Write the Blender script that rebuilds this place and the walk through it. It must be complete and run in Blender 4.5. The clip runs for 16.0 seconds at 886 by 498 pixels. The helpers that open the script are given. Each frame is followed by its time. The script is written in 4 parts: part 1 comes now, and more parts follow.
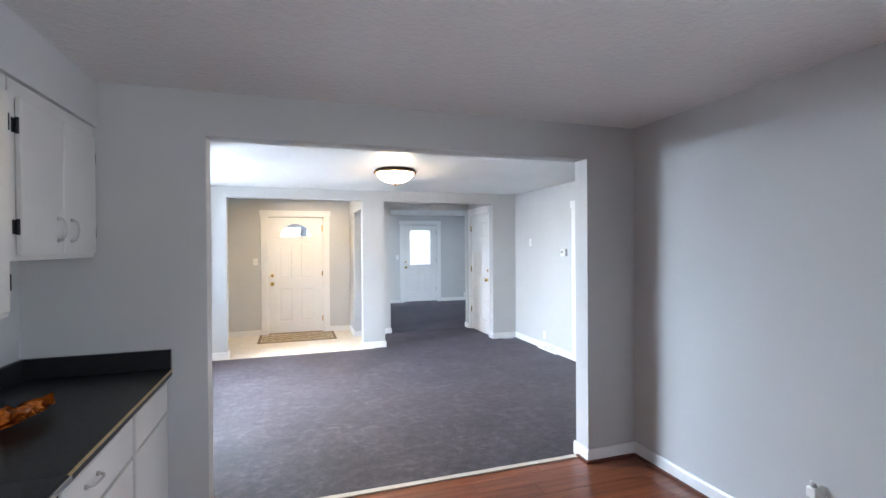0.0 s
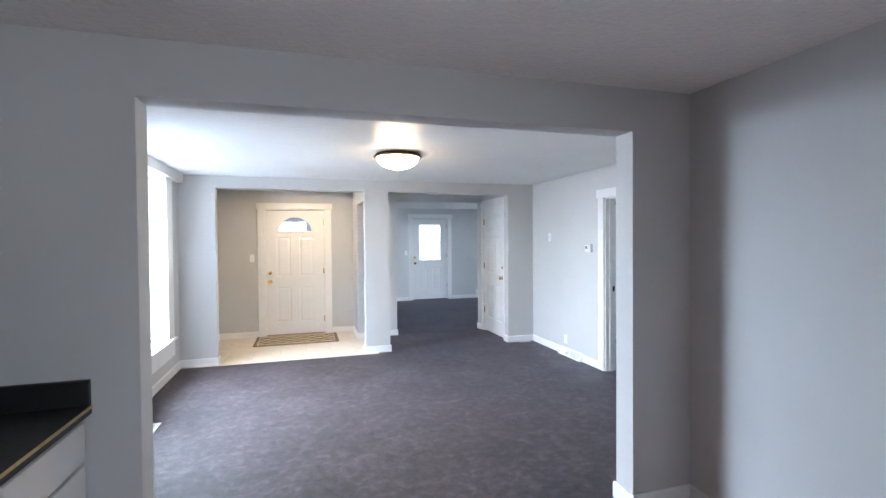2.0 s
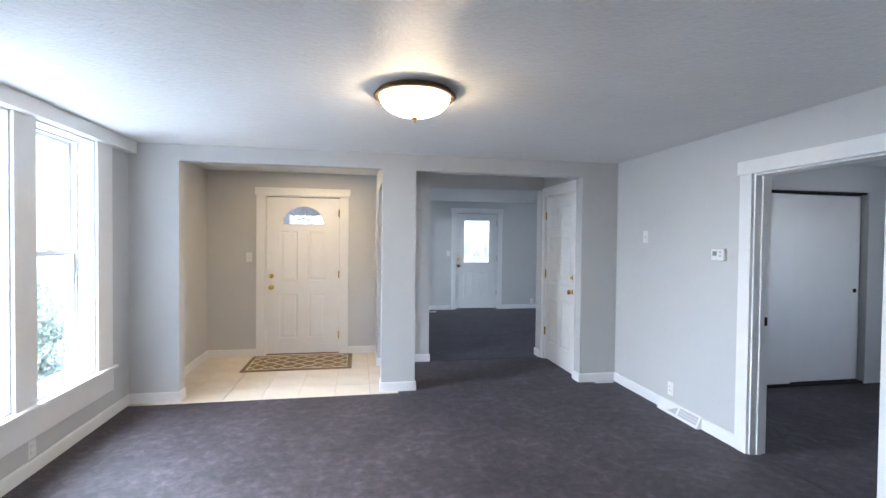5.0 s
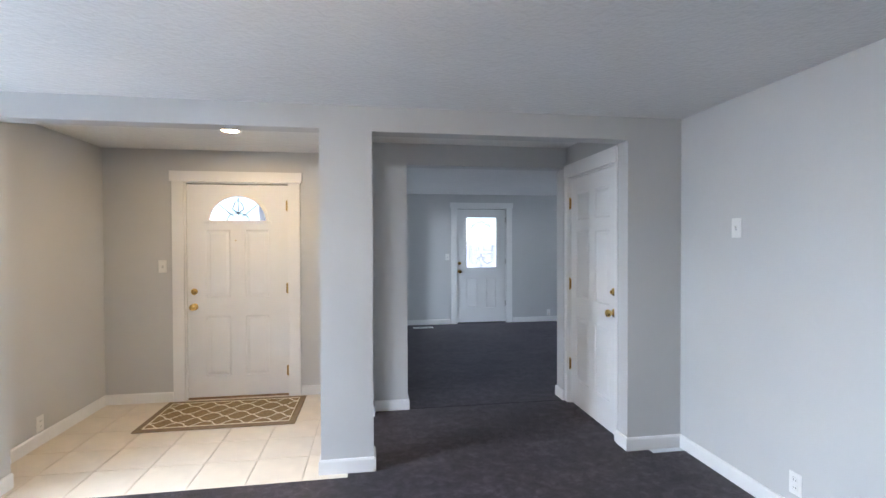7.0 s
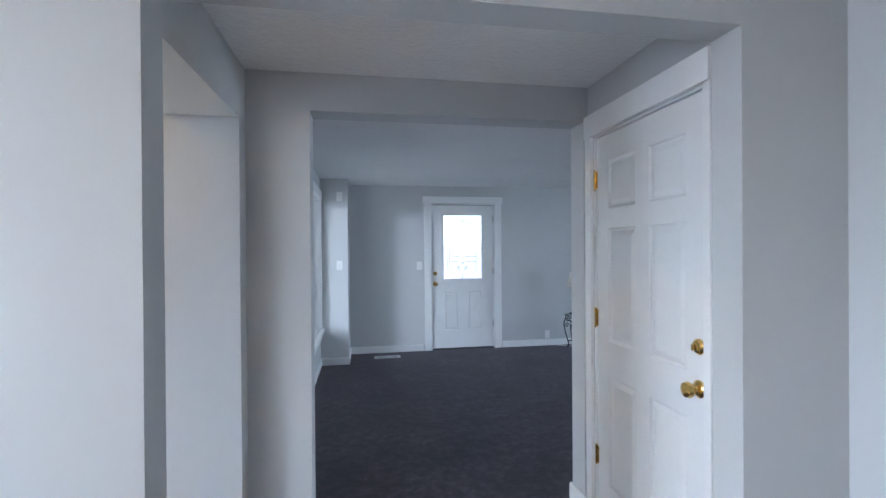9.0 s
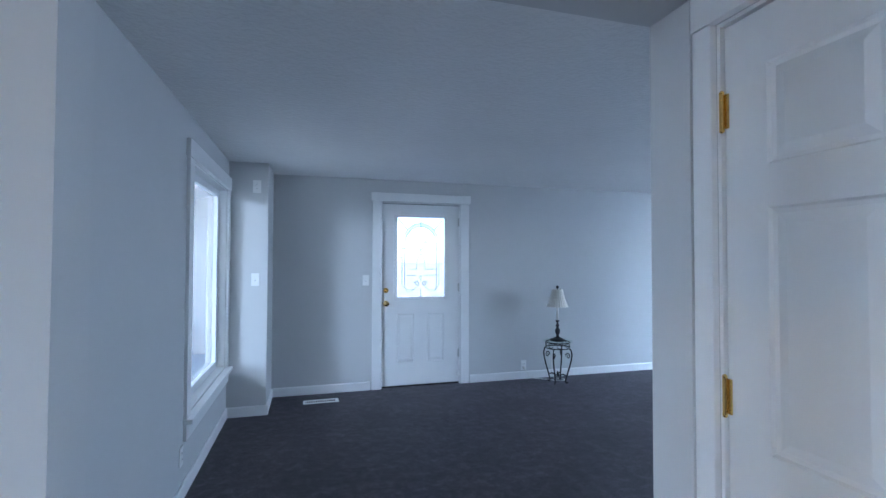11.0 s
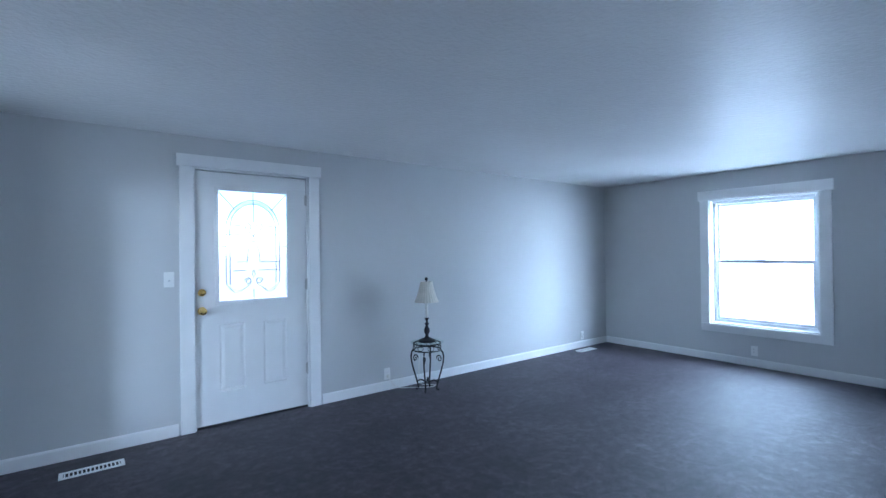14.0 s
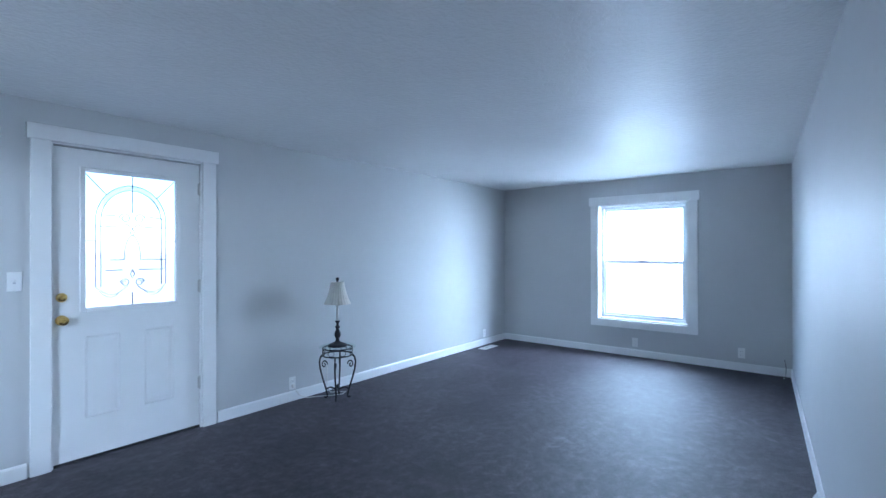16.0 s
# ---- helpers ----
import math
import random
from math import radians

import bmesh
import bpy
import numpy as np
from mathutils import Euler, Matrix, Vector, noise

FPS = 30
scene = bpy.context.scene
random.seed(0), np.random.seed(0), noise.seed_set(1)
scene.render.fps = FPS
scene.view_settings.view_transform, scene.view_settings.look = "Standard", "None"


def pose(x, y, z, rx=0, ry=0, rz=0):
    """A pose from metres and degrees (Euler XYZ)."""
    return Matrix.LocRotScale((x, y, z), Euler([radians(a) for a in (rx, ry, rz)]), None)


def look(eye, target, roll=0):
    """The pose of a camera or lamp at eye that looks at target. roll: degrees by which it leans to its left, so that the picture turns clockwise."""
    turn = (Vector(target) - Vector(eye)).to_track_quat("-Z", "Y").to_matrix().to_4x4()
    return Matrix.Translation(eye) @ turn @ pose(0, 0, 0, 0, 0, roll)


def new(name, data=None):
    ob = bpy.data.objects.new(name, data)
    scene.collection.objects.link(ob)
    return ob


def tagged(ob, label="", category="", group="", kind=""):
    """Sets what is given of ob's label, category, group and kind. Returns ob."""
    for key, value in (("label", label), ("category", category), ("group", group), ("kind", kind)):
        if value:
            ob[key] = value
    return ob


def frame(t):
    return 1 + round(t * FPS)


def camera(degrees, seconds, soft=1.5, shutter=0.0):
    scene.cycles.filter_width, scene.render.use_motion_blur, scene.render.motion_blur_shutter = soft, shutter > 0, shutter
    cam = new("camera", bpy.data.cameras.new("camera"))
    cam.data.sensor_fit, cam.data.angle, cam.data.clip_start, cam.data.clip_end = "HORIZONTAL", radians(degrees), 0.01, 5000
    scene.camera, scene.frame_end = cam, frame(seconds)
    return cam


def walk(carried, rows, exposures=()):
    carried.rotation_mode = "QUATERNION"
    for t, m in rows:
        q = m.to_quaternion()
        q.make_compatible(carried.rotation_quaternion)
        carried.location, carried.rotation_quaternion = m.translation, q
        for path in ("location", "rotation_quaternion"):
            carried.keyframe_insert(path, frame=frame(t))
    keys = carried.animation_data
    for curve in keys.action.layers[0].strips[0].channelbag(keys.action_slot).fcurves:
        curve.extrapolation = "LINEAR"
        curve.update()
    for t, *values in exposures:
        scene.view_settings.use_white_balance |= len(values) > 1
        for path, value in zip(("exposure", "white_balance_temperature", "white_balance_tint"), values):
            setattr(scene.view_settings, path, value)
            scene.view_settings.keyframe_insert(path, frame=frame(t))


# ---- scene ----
cam = camera(87.9, 16.0)
PATH = [
    (0, (0.374, 0.281, 1.483), (0.995, 2.182, 1.47), -0.4),
    (0.5, (0.371, 0.391, 1.476), (0.981, 2.296, 1.461), -0.2),
    (1, (0.41, 0.507, 1.467), (1.019, 2.411, 1.452), -0.5),
    (1.5, (0.484, 0.668, 1.478), (1.089, 2.574, 1.453), -0.6),
    (2, (0.583, 0.859, 1.488), (1.155, 2.775, 1.452), -0.5),
    (2.5, (0.667, 1.087, 1.478), (1.183, 3.019, 1.441), -0.3),
    (3, (0.73, 1.343, 1.478), (1.189, 3.289, 1.439), 0.0),
    (3.5, (0.825, 1.629, 1.471), (1.239, 3.585, 1.43), 0.4),
    (4, (0.914, 1.908, 1.485), (1.299, 3.87, 1.444), 0.5),
    (6.5, (1.503, 3.654, 1.446), (1.834, 5.626, 1.415), 0.2),
    (7, (1.655, 4.057, 1.443), (1.961, 6.033, 1.416), -0.2),
    (7.5, (1.821, 4.467, 1.443), (2.105, 6.447, 1.412), -0.3),
    (8, (1.976, 4.894, 1.445), (2.275, 6.871, 1.422), -0.6),
    (8.5, (2.109, 5.309, 1.444), (2.417, 7.285, 1.427), -0.6),
    (9, (2.212, 5.714, 1.446), (2.552, 7.685, 1.438), -0.4),
    (11.5, (2.441, 7.283, 1.401), (3.09, 9.174, 1.463), 0.1),
    (12, (2.464, 7.507, 1.391), (3.244, 9.348, 1.453), -0.1),
    (12.5, (2.458, 7.72, 1.375), (3.371, 9.498, 1.434), -0.5),
    (13, (2.52, 7.875, 1.393), (3.533, 9.599, 1.428), -0.7),
    (13.5, (2.541, 7.964, 1.364), (3.646, 9.631, 1.394), -0.9),
    (14, (2.532, 8.066, 1.377), (3.739, 9.661, 1.388), -0.7),
    (14.5, (2.5, 8.153, 1.383), (3.82, 9.655, 1.381), -0.4),
    (15, (2.47, 8.238, 1.374), (3.895, 9.641, 1.373), -0.2),
    (15.5, (2.452, 8.297, 1.371), (3.96, 9.611, 1.37), -0.0),
    (16, (2.427, 8.384, 1.372), (3.991, 9.631, 1.378), -0.1),
]
EXPOSURES = [(0, 4.1, 6100, 11), (3.5, 3.72, 5950, 11), (6.5, 3.48, 6150, 12), (9, 3.68, 5800, 11), (11.5, 3.62, 5150, 9), (16, 3.92, 5150, 8)]
walk(cam, [(t, look(eye, target, roll)) for t, eye, target, roll in PATH], EXPOSURES)

# ---- world and daylight ----
world = bpy.data.worlds.new("sky")
scene.world = world
world.use_nodes = True
wn = world.node_tree.nodes
sky = wn.new("ShaderNodeTexSky")
sky.sky_type, sky.sun_disc = "NISHITA", False
sky.sun_elevation, sky.sun_rotation = radians(57), radians(189)
sky.air_density, sky.dust_density, sky.ozone_density = 0.7, 0.9, 0.2
wn["Background"].inputs["Strength"].default_value = 0.15
world.node_tree.links.new(sky.outputs[0], wn["Background"].inputs["Color"])
sun_data = bpy.data.lights.new("sun", "SUN")
sun_data.energy, sun_data.angle, sun_data.color = 1.0, radians(20), (1.0, 0.98, 0.95)
sun = new("sun", sun_data)
sun.matrix_world = look((0, 0, 30), (1.5, 9, 30 - 14))

# area lamps added outside the windows, standing in for the sky's light
def sky_lamp(name, at, to, w, h, watts, color=(0.78, 0.88, 1.0)):
    data = bpy.data.lights.new(name, "AREA")
    data.shape, data.size, data.size_y, data.energy, data.color = "RECTANGLE", w, h, watts, color
    new(name, data).matrix_world = look(at, to)


sky_lamp("sky_lamp_east", (10.0, 9.4, 2.1), (9.0, 9.5, 1.6), 4.0, 3.0, 98.0)
# second lamp, added to brighten the north wall near the east corner
sky_lamp("sky_lamp_southeast", (10.0, 6.6, 2.0), (9.0, 8.3, 1.5), 3.4, 2.2, 88.0)
sky_lamp("sky_lamp_west", (-2.9, 6.0, 2.9), (-1.9, 5.7, 2.0), 4.0, 3.0, 205.0)
# added lamp, set out of view to light the pilaster through window_4
sky_lamp("sky_lamp_porch", (0.8, 9.6, 1.55), (1.7, 10.75, 1.4), 1.3, 1.1, 2.4)
# fill lamps at two invented windows, added to brighten kitchen and bedroom
sky_lamp("fill_lamp_kitchen", (2.86, -0.6, 1.5), (1.8, -0.6, 1.4), 1.35, 0.95, 3.8, (0.9, 0.93, 0.96))
sky_lamp("fill_lamp_bedroom", (7.18, 4.6, 1.4), (6.0, 4.6, 1.3), 1.35, 1.15, 1.5, (1.0, 0.96, 0.95))

# ---- materials ----
def material(name, color, rough=0.5, metal=0.0, vary=0.08, vscale=3.0, bump=0.0, bscale=200.0, detail=4.0, spec=0.5, bump_dist=0.002, rvary=0.0):
    m = bpy.data.materials.new(name)
    m.use_nodes = True
    nt = m.node_tree
    b = nt.nodes["Principled BSDF"]
    b.inputs["Roughness"].default_value, b.inputs["Metallic"].default_value = rough, metal
    b.inputs["Specular IOR Level"].default_value = spec
    tc = nt.nodes.new("ShaderNodeTexCoord")
    if vary:
        n1 = nt.nodes.new("ShaderNodeTexNoise")
        n1.inputs["Scale"].default_value, n1.inputs["Detail"].default_value = vscale, detail
        nt.links.new(tc.outputs["Object"], n1.inputs["Vector"])
        mr = nt.nodes.new("ShaderNodeMapRange")
        mr.inputs["From Min"].default_value, mr.inputs["From Max"].default_value = 0.3, 0.7
        mr.inputs["To Min"].default_value, mr.inputs["To Max"].default_value = 1 - vary, 1 + vary
        nt.links.new(n1.outputs["Fac"], mr.inputs["Value"])
        mx = nt.nodes.new("ShaderNodeVectorMath")
        mx.operation = "SCALE"
        mx.inputs[0].default_value = color
        nt.links.new(mr.outputs[0], mx.inputs["Scale"])
        nt.links.new(mx.outputs[0], b.inputs["Base Color"])
    else:
        b.inputs["Base Color"].default_value = (*color, 1)
    if rvary:
        n3 = nt.nodes.new("ShaderNodeTexNoise")
        n3.inputs["Scale"].default_value = vscale * 2.3
        nt.links.new(tc.outputs["Object"], n3.inputs["Vector"])
        m3 = nt.nodes.new("ShaderNodeMapRange")
        m3.inputs["To Min"].default_value, m3.inputs["To Max"].default_value = rough - rvary, rough + rvary
        nt.links.new(n3.outputs["Fac"], m3.inputs["Value"])
        nt.links.new(m3.outputs[0], b.inputs["Roughness"])
    if bump:
        n2 = nt.nodes.new("ShaderNodeTexNoise")
        n2.inputs["Scale"].default_value, n2.inputs["Detail"].default_value = bscale, 3.0
        nt.links.new(tc.outputs["Object"], n2.inputs["Vector"])
        bp = nt.nodes.new("ShaderNodeBump")
        bp.inputs["Strength"].default_value, bp.inputs["Distance"].default_value = bump, bump_dist
        nt.links.new(n2.outputs["Fac"], bp.inputs["Height"])
        nt.links.new(bp.outputs[0], b.inputs["Normal"])
    return m


def ramp(nt, source, stops):
    r = nt.nodes.new("ShaderNodeValToRGB")
    while len(r.color_ramp.elements) < len(stops):
        r.color_ramp.elements.new(0.5)
    for e, (p, c) in zip(r.color_ramp.elements, stops):
        e.position, e.color = p, (*c, 1)
    nt.links.new(source, r.inputs["Fac"])
    return r


def carpet_material():
    m = bpy.data.materials.new("carpet")
    m.use_nodes = True
    nt = m.node_tree
    b = nt.nodes["Principled BSDF"]
    b.inputs["Roughness"].default_value = 0.6
    b.inputs["Specular IOR Level"].default_value = 0.5
    b.inputs["Sheen Weight"].default_value = 0.09
    b.inputs["Sheen Roughness"].default_value = 0.35
    b.inputs["Sheen Tint"].default_value = (0.75, 0.7, 0.85, 1)
    tc = nt.nodes.new("ShaderNodeTexCoord")
    big = nt.nodes.new("ShaderNodeTexNoise")
    big.inputs["Scale"].default_value, big.inputs["Detail"].default_value, big.inputs["Roughness"].default_value = 13.0, 8, 0.78
    big.inputs["Distortion"].default_value = 0.15
    fine = nt.nodes.new("ShaderNodeTexNoise")
    fine.inputs["Scale"].default_value, fine.inputs["Detail"].default_value = 160, 3
    for n in (big, fine):
        nt.links.new(tc.outputs["Object"], n.inputs["Vector"])
    r = ramp(nt, big.outputs["Fac"], [(0.3, CARPET_DARK), (0.5, CARPET_MID), (0.74, CARPET_LIGHT)])
    f = nt.nodes.new("ShaderNodeMapRange")
    f.inputs["From Min"].default_value, f.inputs["From Max"].default_value = 0.3, 0.7
    f.inputs["To Min"].default_value, f.inputs["To Max"].default_value = 0.55, 1.45
    nt.links.new(fine.outputs["Fac"], f.inputs["Value"])
    mx = nt.nodes.new("ShaderNodeVectorMath")
    mx.operation = "SCALE"
    nt.links.new(r.outputs["Color"], mx.inputs[0])
    cloud = nt.nodes.new("ShaderNodeTexNoise")
    cloud.inputs["Scale"].default_value, cloud.inputs["Detail"].default_value = 2.2, 2
    nt.links.new(tc.outputs["Object"], cloud.inputs["Vector"])
    cr = nt.nodes.new("ShaderNodeMapRange")
    cr.inputs["From Min"].default_value, cr.inputs["From Max"].default_value = 0.3, 0.7
    cr.inputs["To Min"].default_value, cr.inputs["To Max"].default_value = 0.62, 1.38
    nt.links.new(cloud.outputs["Fac"], cr.inputs["Value"])
    both = nt.nodes.new("ShaderNodeMath")
    both.operation = "MULTIPLY"
    nt.links.new(f.outputs[0], both.inputs[0])
    nt.links.new(cr.outputs[0], both.inputs[1])
    nt.links.new(both.outputs[0], mx.inputs["Scale"])
    nt.links.new(mx.outputs[0], b.inputs["Base Color"])
    add = nt.nodes.new("ShaderNodeMath")
    add.operation = "MULTIPLY_ADD"
    add.inputs[1].default_value = 0.5
    nt.links.new(fine.outputs["Fac"], add.inputs[0])
    nt.links.new(big.outputs["Fac"], add.inputs[2])
    bp = nt.nodes.new("ShaderNodeBump")
    bp.inputs["Strength"].default_value, bp.inputs["Distance"].default_value = 0.6, 0.007
    nt.links.new(add.outputs[0], bp.inputs["Height"])
    nt.links.new(bp.outputs[0], b.inputs["Normal"])
    return m


def ceiling_material():
    m = material("textured ceiling paint", (0.82, 0.82, 0.81), rough=0.95, vary=0.03, vscale=1.5, spec=0.1, bump=0.08, bscale=45)
    nt = m.node_tree
    b = nt.nodes["Principled BSDF"]
    tc = nt.nodes["Texture Coordinate"]
    n = nt.nodes.new("ShaderNodeTexNoise")
    n.inputs["Scale"].default_value, n.inputs["Detail"].default_value, n.inputs["Roughness"].default_value = 25, 2, 0.5
    n.inputs["Distortion"].default_value = 1.2
    nt.links.new(tc.outputs["Object"], n.inputs["Vector"])
    bp = nt.nodes.new("ShaderNodeBump")
    bp.inputs["Strength"].default_value, bp.inputs["Distance"].default_value = 1.0, 0.019
    nt.links.new(n.outputs["Fac"], bp.inputs["Height"])
    b.inputs["Coat Weight"].default_value, b.inputs["Coat Roughness"].default_value = 0.42, 0.19
    nt.links.new(bp.outputs[0], b.inputs["Coat Normal"])
    return m


def wood_material(name, dark, light, rough, grain_axis):
    m = bpy.data.materials.new(name)
    m.use_nodes = True
    nt = m.node_tree
    b = nt.nodes["Principled BSDF"]
    b.inputs["Roughness"].default_value = rough
    tc = nt.nodes.new("ShaderNodeTexCoord")
    mp = nt.nodes.new("ShaderNodeMapping")
    mp.inputs["Scale"].default_value = (2, 30, 30) if grain_axis == "x" else (30, 2, 30)
    nt.links.new(tc.outputs["Object"], mp.inputs["Vector"])
    n = nt.nodes.new("ShaderNodeTexNoise")
    n.inputs["Scale"].default_value, n.inputs["Detail"].default_value = 1.0, 6
    nt.links.new(mp.outputs[0], n.inputs["Vector"])
    r = ramp(nt, n.outputs["Fac"], [(0.3, dark), (0.7, light)])
    oi = nt.nodes.new("ShaderNodeObjectInfo")
    mr = nt.nodes.new("ShaderNodeMapRange")
    mr.inputs["To Min"].default_value, mr.inputs["To Max"].default_value = 0.8, 1.2
    nt.links.new(oi.outputs["Random"], mr.inputs["Value"])
    mx = nt.nodes.new("ShaderNodeVectorMath")
    mx.operation = "SCALE"
    nt.links.new(r.outputs["Color"], mx.inputs[0])
    nt.links.new(mr.outputs[0], mx.inputs["Scale"])
    nt.links.new(mx.outputs[0], b.inputs["Base Color"])
    return m


def glass_material(name, tint=(1, 1, 1), rough=0.0):
    m = bpy.data.materials.new(name)
    m.use_nodes = True
    nt = m.node_tree
    nt.nodes.remove(nt.nodes["Principled BSDF"])
    tr = nt.nodes.new("ShaderNodeBsdfTransparent")
    tr.inputs["Color"].default_value = (*tint, 1)
    gl = nt.nodes.new("ShaderNodeBsdfGlossy")
    gl.inputs["Roughness"].default_value = rough
    mx = nt.nodes.new("ShaderNodeMixShader")
    mx.inputs[0].default_value = 0.04
    nt.links.new(tr.outputs[0], mx.inputs[1])
    nt.links.new(gl.outputs[0], mx.inputs[2])
    nt.links.new(mx.outputs[0], nt.nodes["Material Output"].inputs["Surface"])
    return m


def lamp_material(name, color, strength):
    m = bpy.data.materials.new(name)
    m.use_nodes = True
    b = m.node_tree.nodes["Principled BSDF"]
    b.inputs["Base Color"].default_value = (0.9, 0.88, 0.82, 1)
    b.inputs["Roughness"].default_value = 0.25
    b.inputs["Emission Color"].default_value = (*color, 1)
    b.inputs["Emission Strength"].default_value = strength
    return m


CARPET_DARK, CARPET_MID, CARPET_LIGHT = (0.0075, 0.0058, 0.0064), (0.0315, 0.0248, 0.0295), (0.108, 0.088, 0.107)
M_WALL = material("grey wall paint", (0.56, 0.565, 0.56), spec=0.2, rough=0.6, vary=0.025, vscale=1.3, bump=0.12, bscale=160, rvary=0.05)
M_CEIL = ceiling_material()
M_TRIM = material("white semigloss trim paint", (0.8, 0.8, 0.79), rough=0.32, vary=0.02, vscale=5, bump=0.04, bscale=60)
M_DOOR = material("white door paint", (0.78, 0.78, 0.77), rough=0.35, vary=0.02, vscale=4, bump=0.05, bscale=90)
M_CARPET = carpet_material()
M_PLANK = wood_material("red brown laminate", (0.13, 0.032, 0.012), (0.27, 0.085, 0.035), 0.28, "x")
M_SHOE = material("dark red wood moulding", (0.12, 0.035, 0.02), rough=0.4, vary=0.2, vscale=20)
M_TILE = material("beige ceramic tile", (0.72, 0.64, 0.53), rough=0.35, vary=0.07, vscale=5, bump=0.05, bscale=40, rvary=0.08)
M_GROUT = material("pale grout", (0.6, 0.53, 0.43), rough=0.9, vary=0.15, vscale=60)
M_BRASS = material("polished brass", (0.75, 0.52, 0.18), rough=0.22, metal=1.0, vary=0.1, vscale=30)
M_STEEL = material("brushed nickel", (0.55, 0.54, 0.52), rough=0.3, metal=1.0, vary=0.05, vscale=40)
M_BRONZE = material("dark bronze", (0.2, 0.13, 0.075), rough=0.42, metal=0.85, vary=0.2, vscale=20)
M_BLACKIRON = material("black wrought iron", (0.02, 0.02, 0.022), rough=0.5, metal=0.4, vary=0.3, vscale=60, bump=0.2, bscale=120)
# near-black for dark parts and joints, and for shade inside ducts and slots
M_DARK = material("dark gap", (0.012, 0.012, 0.012), rough=0.9, vary=0.0)
M_RUBBER = material("black rubber seal", (0.02, 0.02, 0.02), rough=0.8, vary=0.2, vscale=30)
M_PLASTIC = material("white plastic", (0.8, 0.8, 0.78), rough=0.35, vary=0.02, vscale=10)
M_VINYL = material("white vinyl window frame", (0.78, 0.79, 0.8), rough=0.4, vary=0.02, vscale=8)
M_COUNTER = material("black laminate counter", (0.012, 0.012, 0.013), rough=0.42, vary=0.25, vscale=25, rvary=0.06)
M_GOLDEDGE = material("brass edge strip", (0.62, 0.46, 0.2), rough=0.35, metal=0.8, vary=0.15, vscale=20)
M_CAB = material("white cabinet paint", (0.66, 0.65, 0.62), rough=0.42, vary=0.04, vscale=3, bump=0.06, bscale=80)
M_RANGE = material("black enamel range", (0.01, 0.01, 0.011), rough=0.15, vary=0.2, vscale=10)
# glass tints darkened to hold back the glare of the outside
M_GLASS = glass_material("window glass", (0.74, 0.76, 0.76))
# own darker tint, dims the porch view and the daylight through it
M_PORCHGLASS = glass_material("porch window glass", (0.67, 0.65, 0.61))
M_OBSCURE = glass_material("obscure door glass", (0.5, 0.495, 0.49))
M_TOPGLASS = glass_material("table glass", (0.93, 0.97, 0.95))
M_LEAD = material("dark lead came", (0.09, 0.09, 0.1), rough=0.45, metal=0.6, vary=0.2, vscale=60)
M_BEVEL = glass_material("bevelled textured glass", (0.78, 0.82, 0.84), 0.25)
M_RUG = material("brown woven rug", (0.27, 0.195, 0.105), rough=0.95, vary=0.25, vscale=60, bump=0.5, bscale=350, spec=0.1)
M_RUGLINE = material("cream rug yarn", (0.8, 0.74, 0.6), rough=0.95, vary=0.15, vscale=60, bump=0.5, bscale=350, spec=0.1)
M_RUGEDGE = material("taupe rug border", (0.24, 0.18, 0.12), rough=0.95, vary=0.2, vscale=60, bump=0.4, bscale=350, spec=0.1)
M_SHADE = material("ivory pleated lampshade", (0.78, 0.74, 0.66), rough=0.8, vary=0.05, vscale=20)
M_CANDLE = material("ivory candle tube", (0.75, 0.73, 0.68), rough=0.5, vary=0.04, vscale=20)
M_AMBER = material("amber orange glass", (0.6, 0.16, 0.015), rough=0.18, vary=0.45, vscale=25, bump=0.5, bscale=30, bump_dist=0.004)
M_SCREEN = material("grey display", (0.2, 0.22, 0.2), rough=0.2, vary=0.0)
M_LAWN = material("pale dry ground", (0.7, 0.7, 0.69), rough=0.95, vary=0.12, vscale=0.6, bump=0.4, bscale=8, bump_dist=0.05)
M_CONC = material("porch concrete", (0.36, 0.36, 0.35), rough=0.9, vary=0.12, vscale=3, bump=0.3, bscale=60)
M_SIDING = material("white porch boards", (0.55, 0.54, 0.52), rough=0.6, vary=0.05, vscale=6, bump=0.1, bscale=40)
M_LEAF = material("shrub leaves", (0.33, 0.37, 0.31), rough=0.7, vary=0.25, vscale=6)
M_BARK = material("bark", (0.11, 0.08, 0.06), rough=0.9, vary=0.3, vscale=20, bump=0.6, bscale=60)
M_SILLWOOD = material("oak door sill", (0.3, 0.19, 0.1), rough=0.5, vary=0.25, vscale=15)
M_REDWOOD = material("red stained wood", (0.42, 0.1, 0.045), rough=0.6, vary=0.2, vscale=12)
# grey of small parts, also painted shade for toggle slots and damper openings
M_DIM = material("grey plastic and recess shade", (0.5, 0.5, 0.52), rough=0.36, vary=0.03, vscale=2)
M_LAMPGLASS = lamp_material("lit frosted glass", (1.0, 0.74, 0.42), 4.6)
M_DOWN = lamp_material("lit downlight lens", (1.0, 0.7, 0.36), 43.0)

# ---- building helpers ----
def link_mesh(name, bm, mat, smooth=False):
    bmesh.ops.recalc_face_normals(bm, faces=bm.faces)
    me = bpy.data.meshes.new(name)
    bm.to_mesh(me)
    bm.free()
    if smooth:
        me.polygons.foreach_set("use_smooth", [True] * len(me.polygons))
    me.materials.append(mat)
    return new(name, me)


def part(name, bm, mat, parent, label="", smooth=False):
    ob = link_mesh(name, bm, mat, smooth)
    ob.parent = parent
    if label:
        ob["label"] = label
    return ob


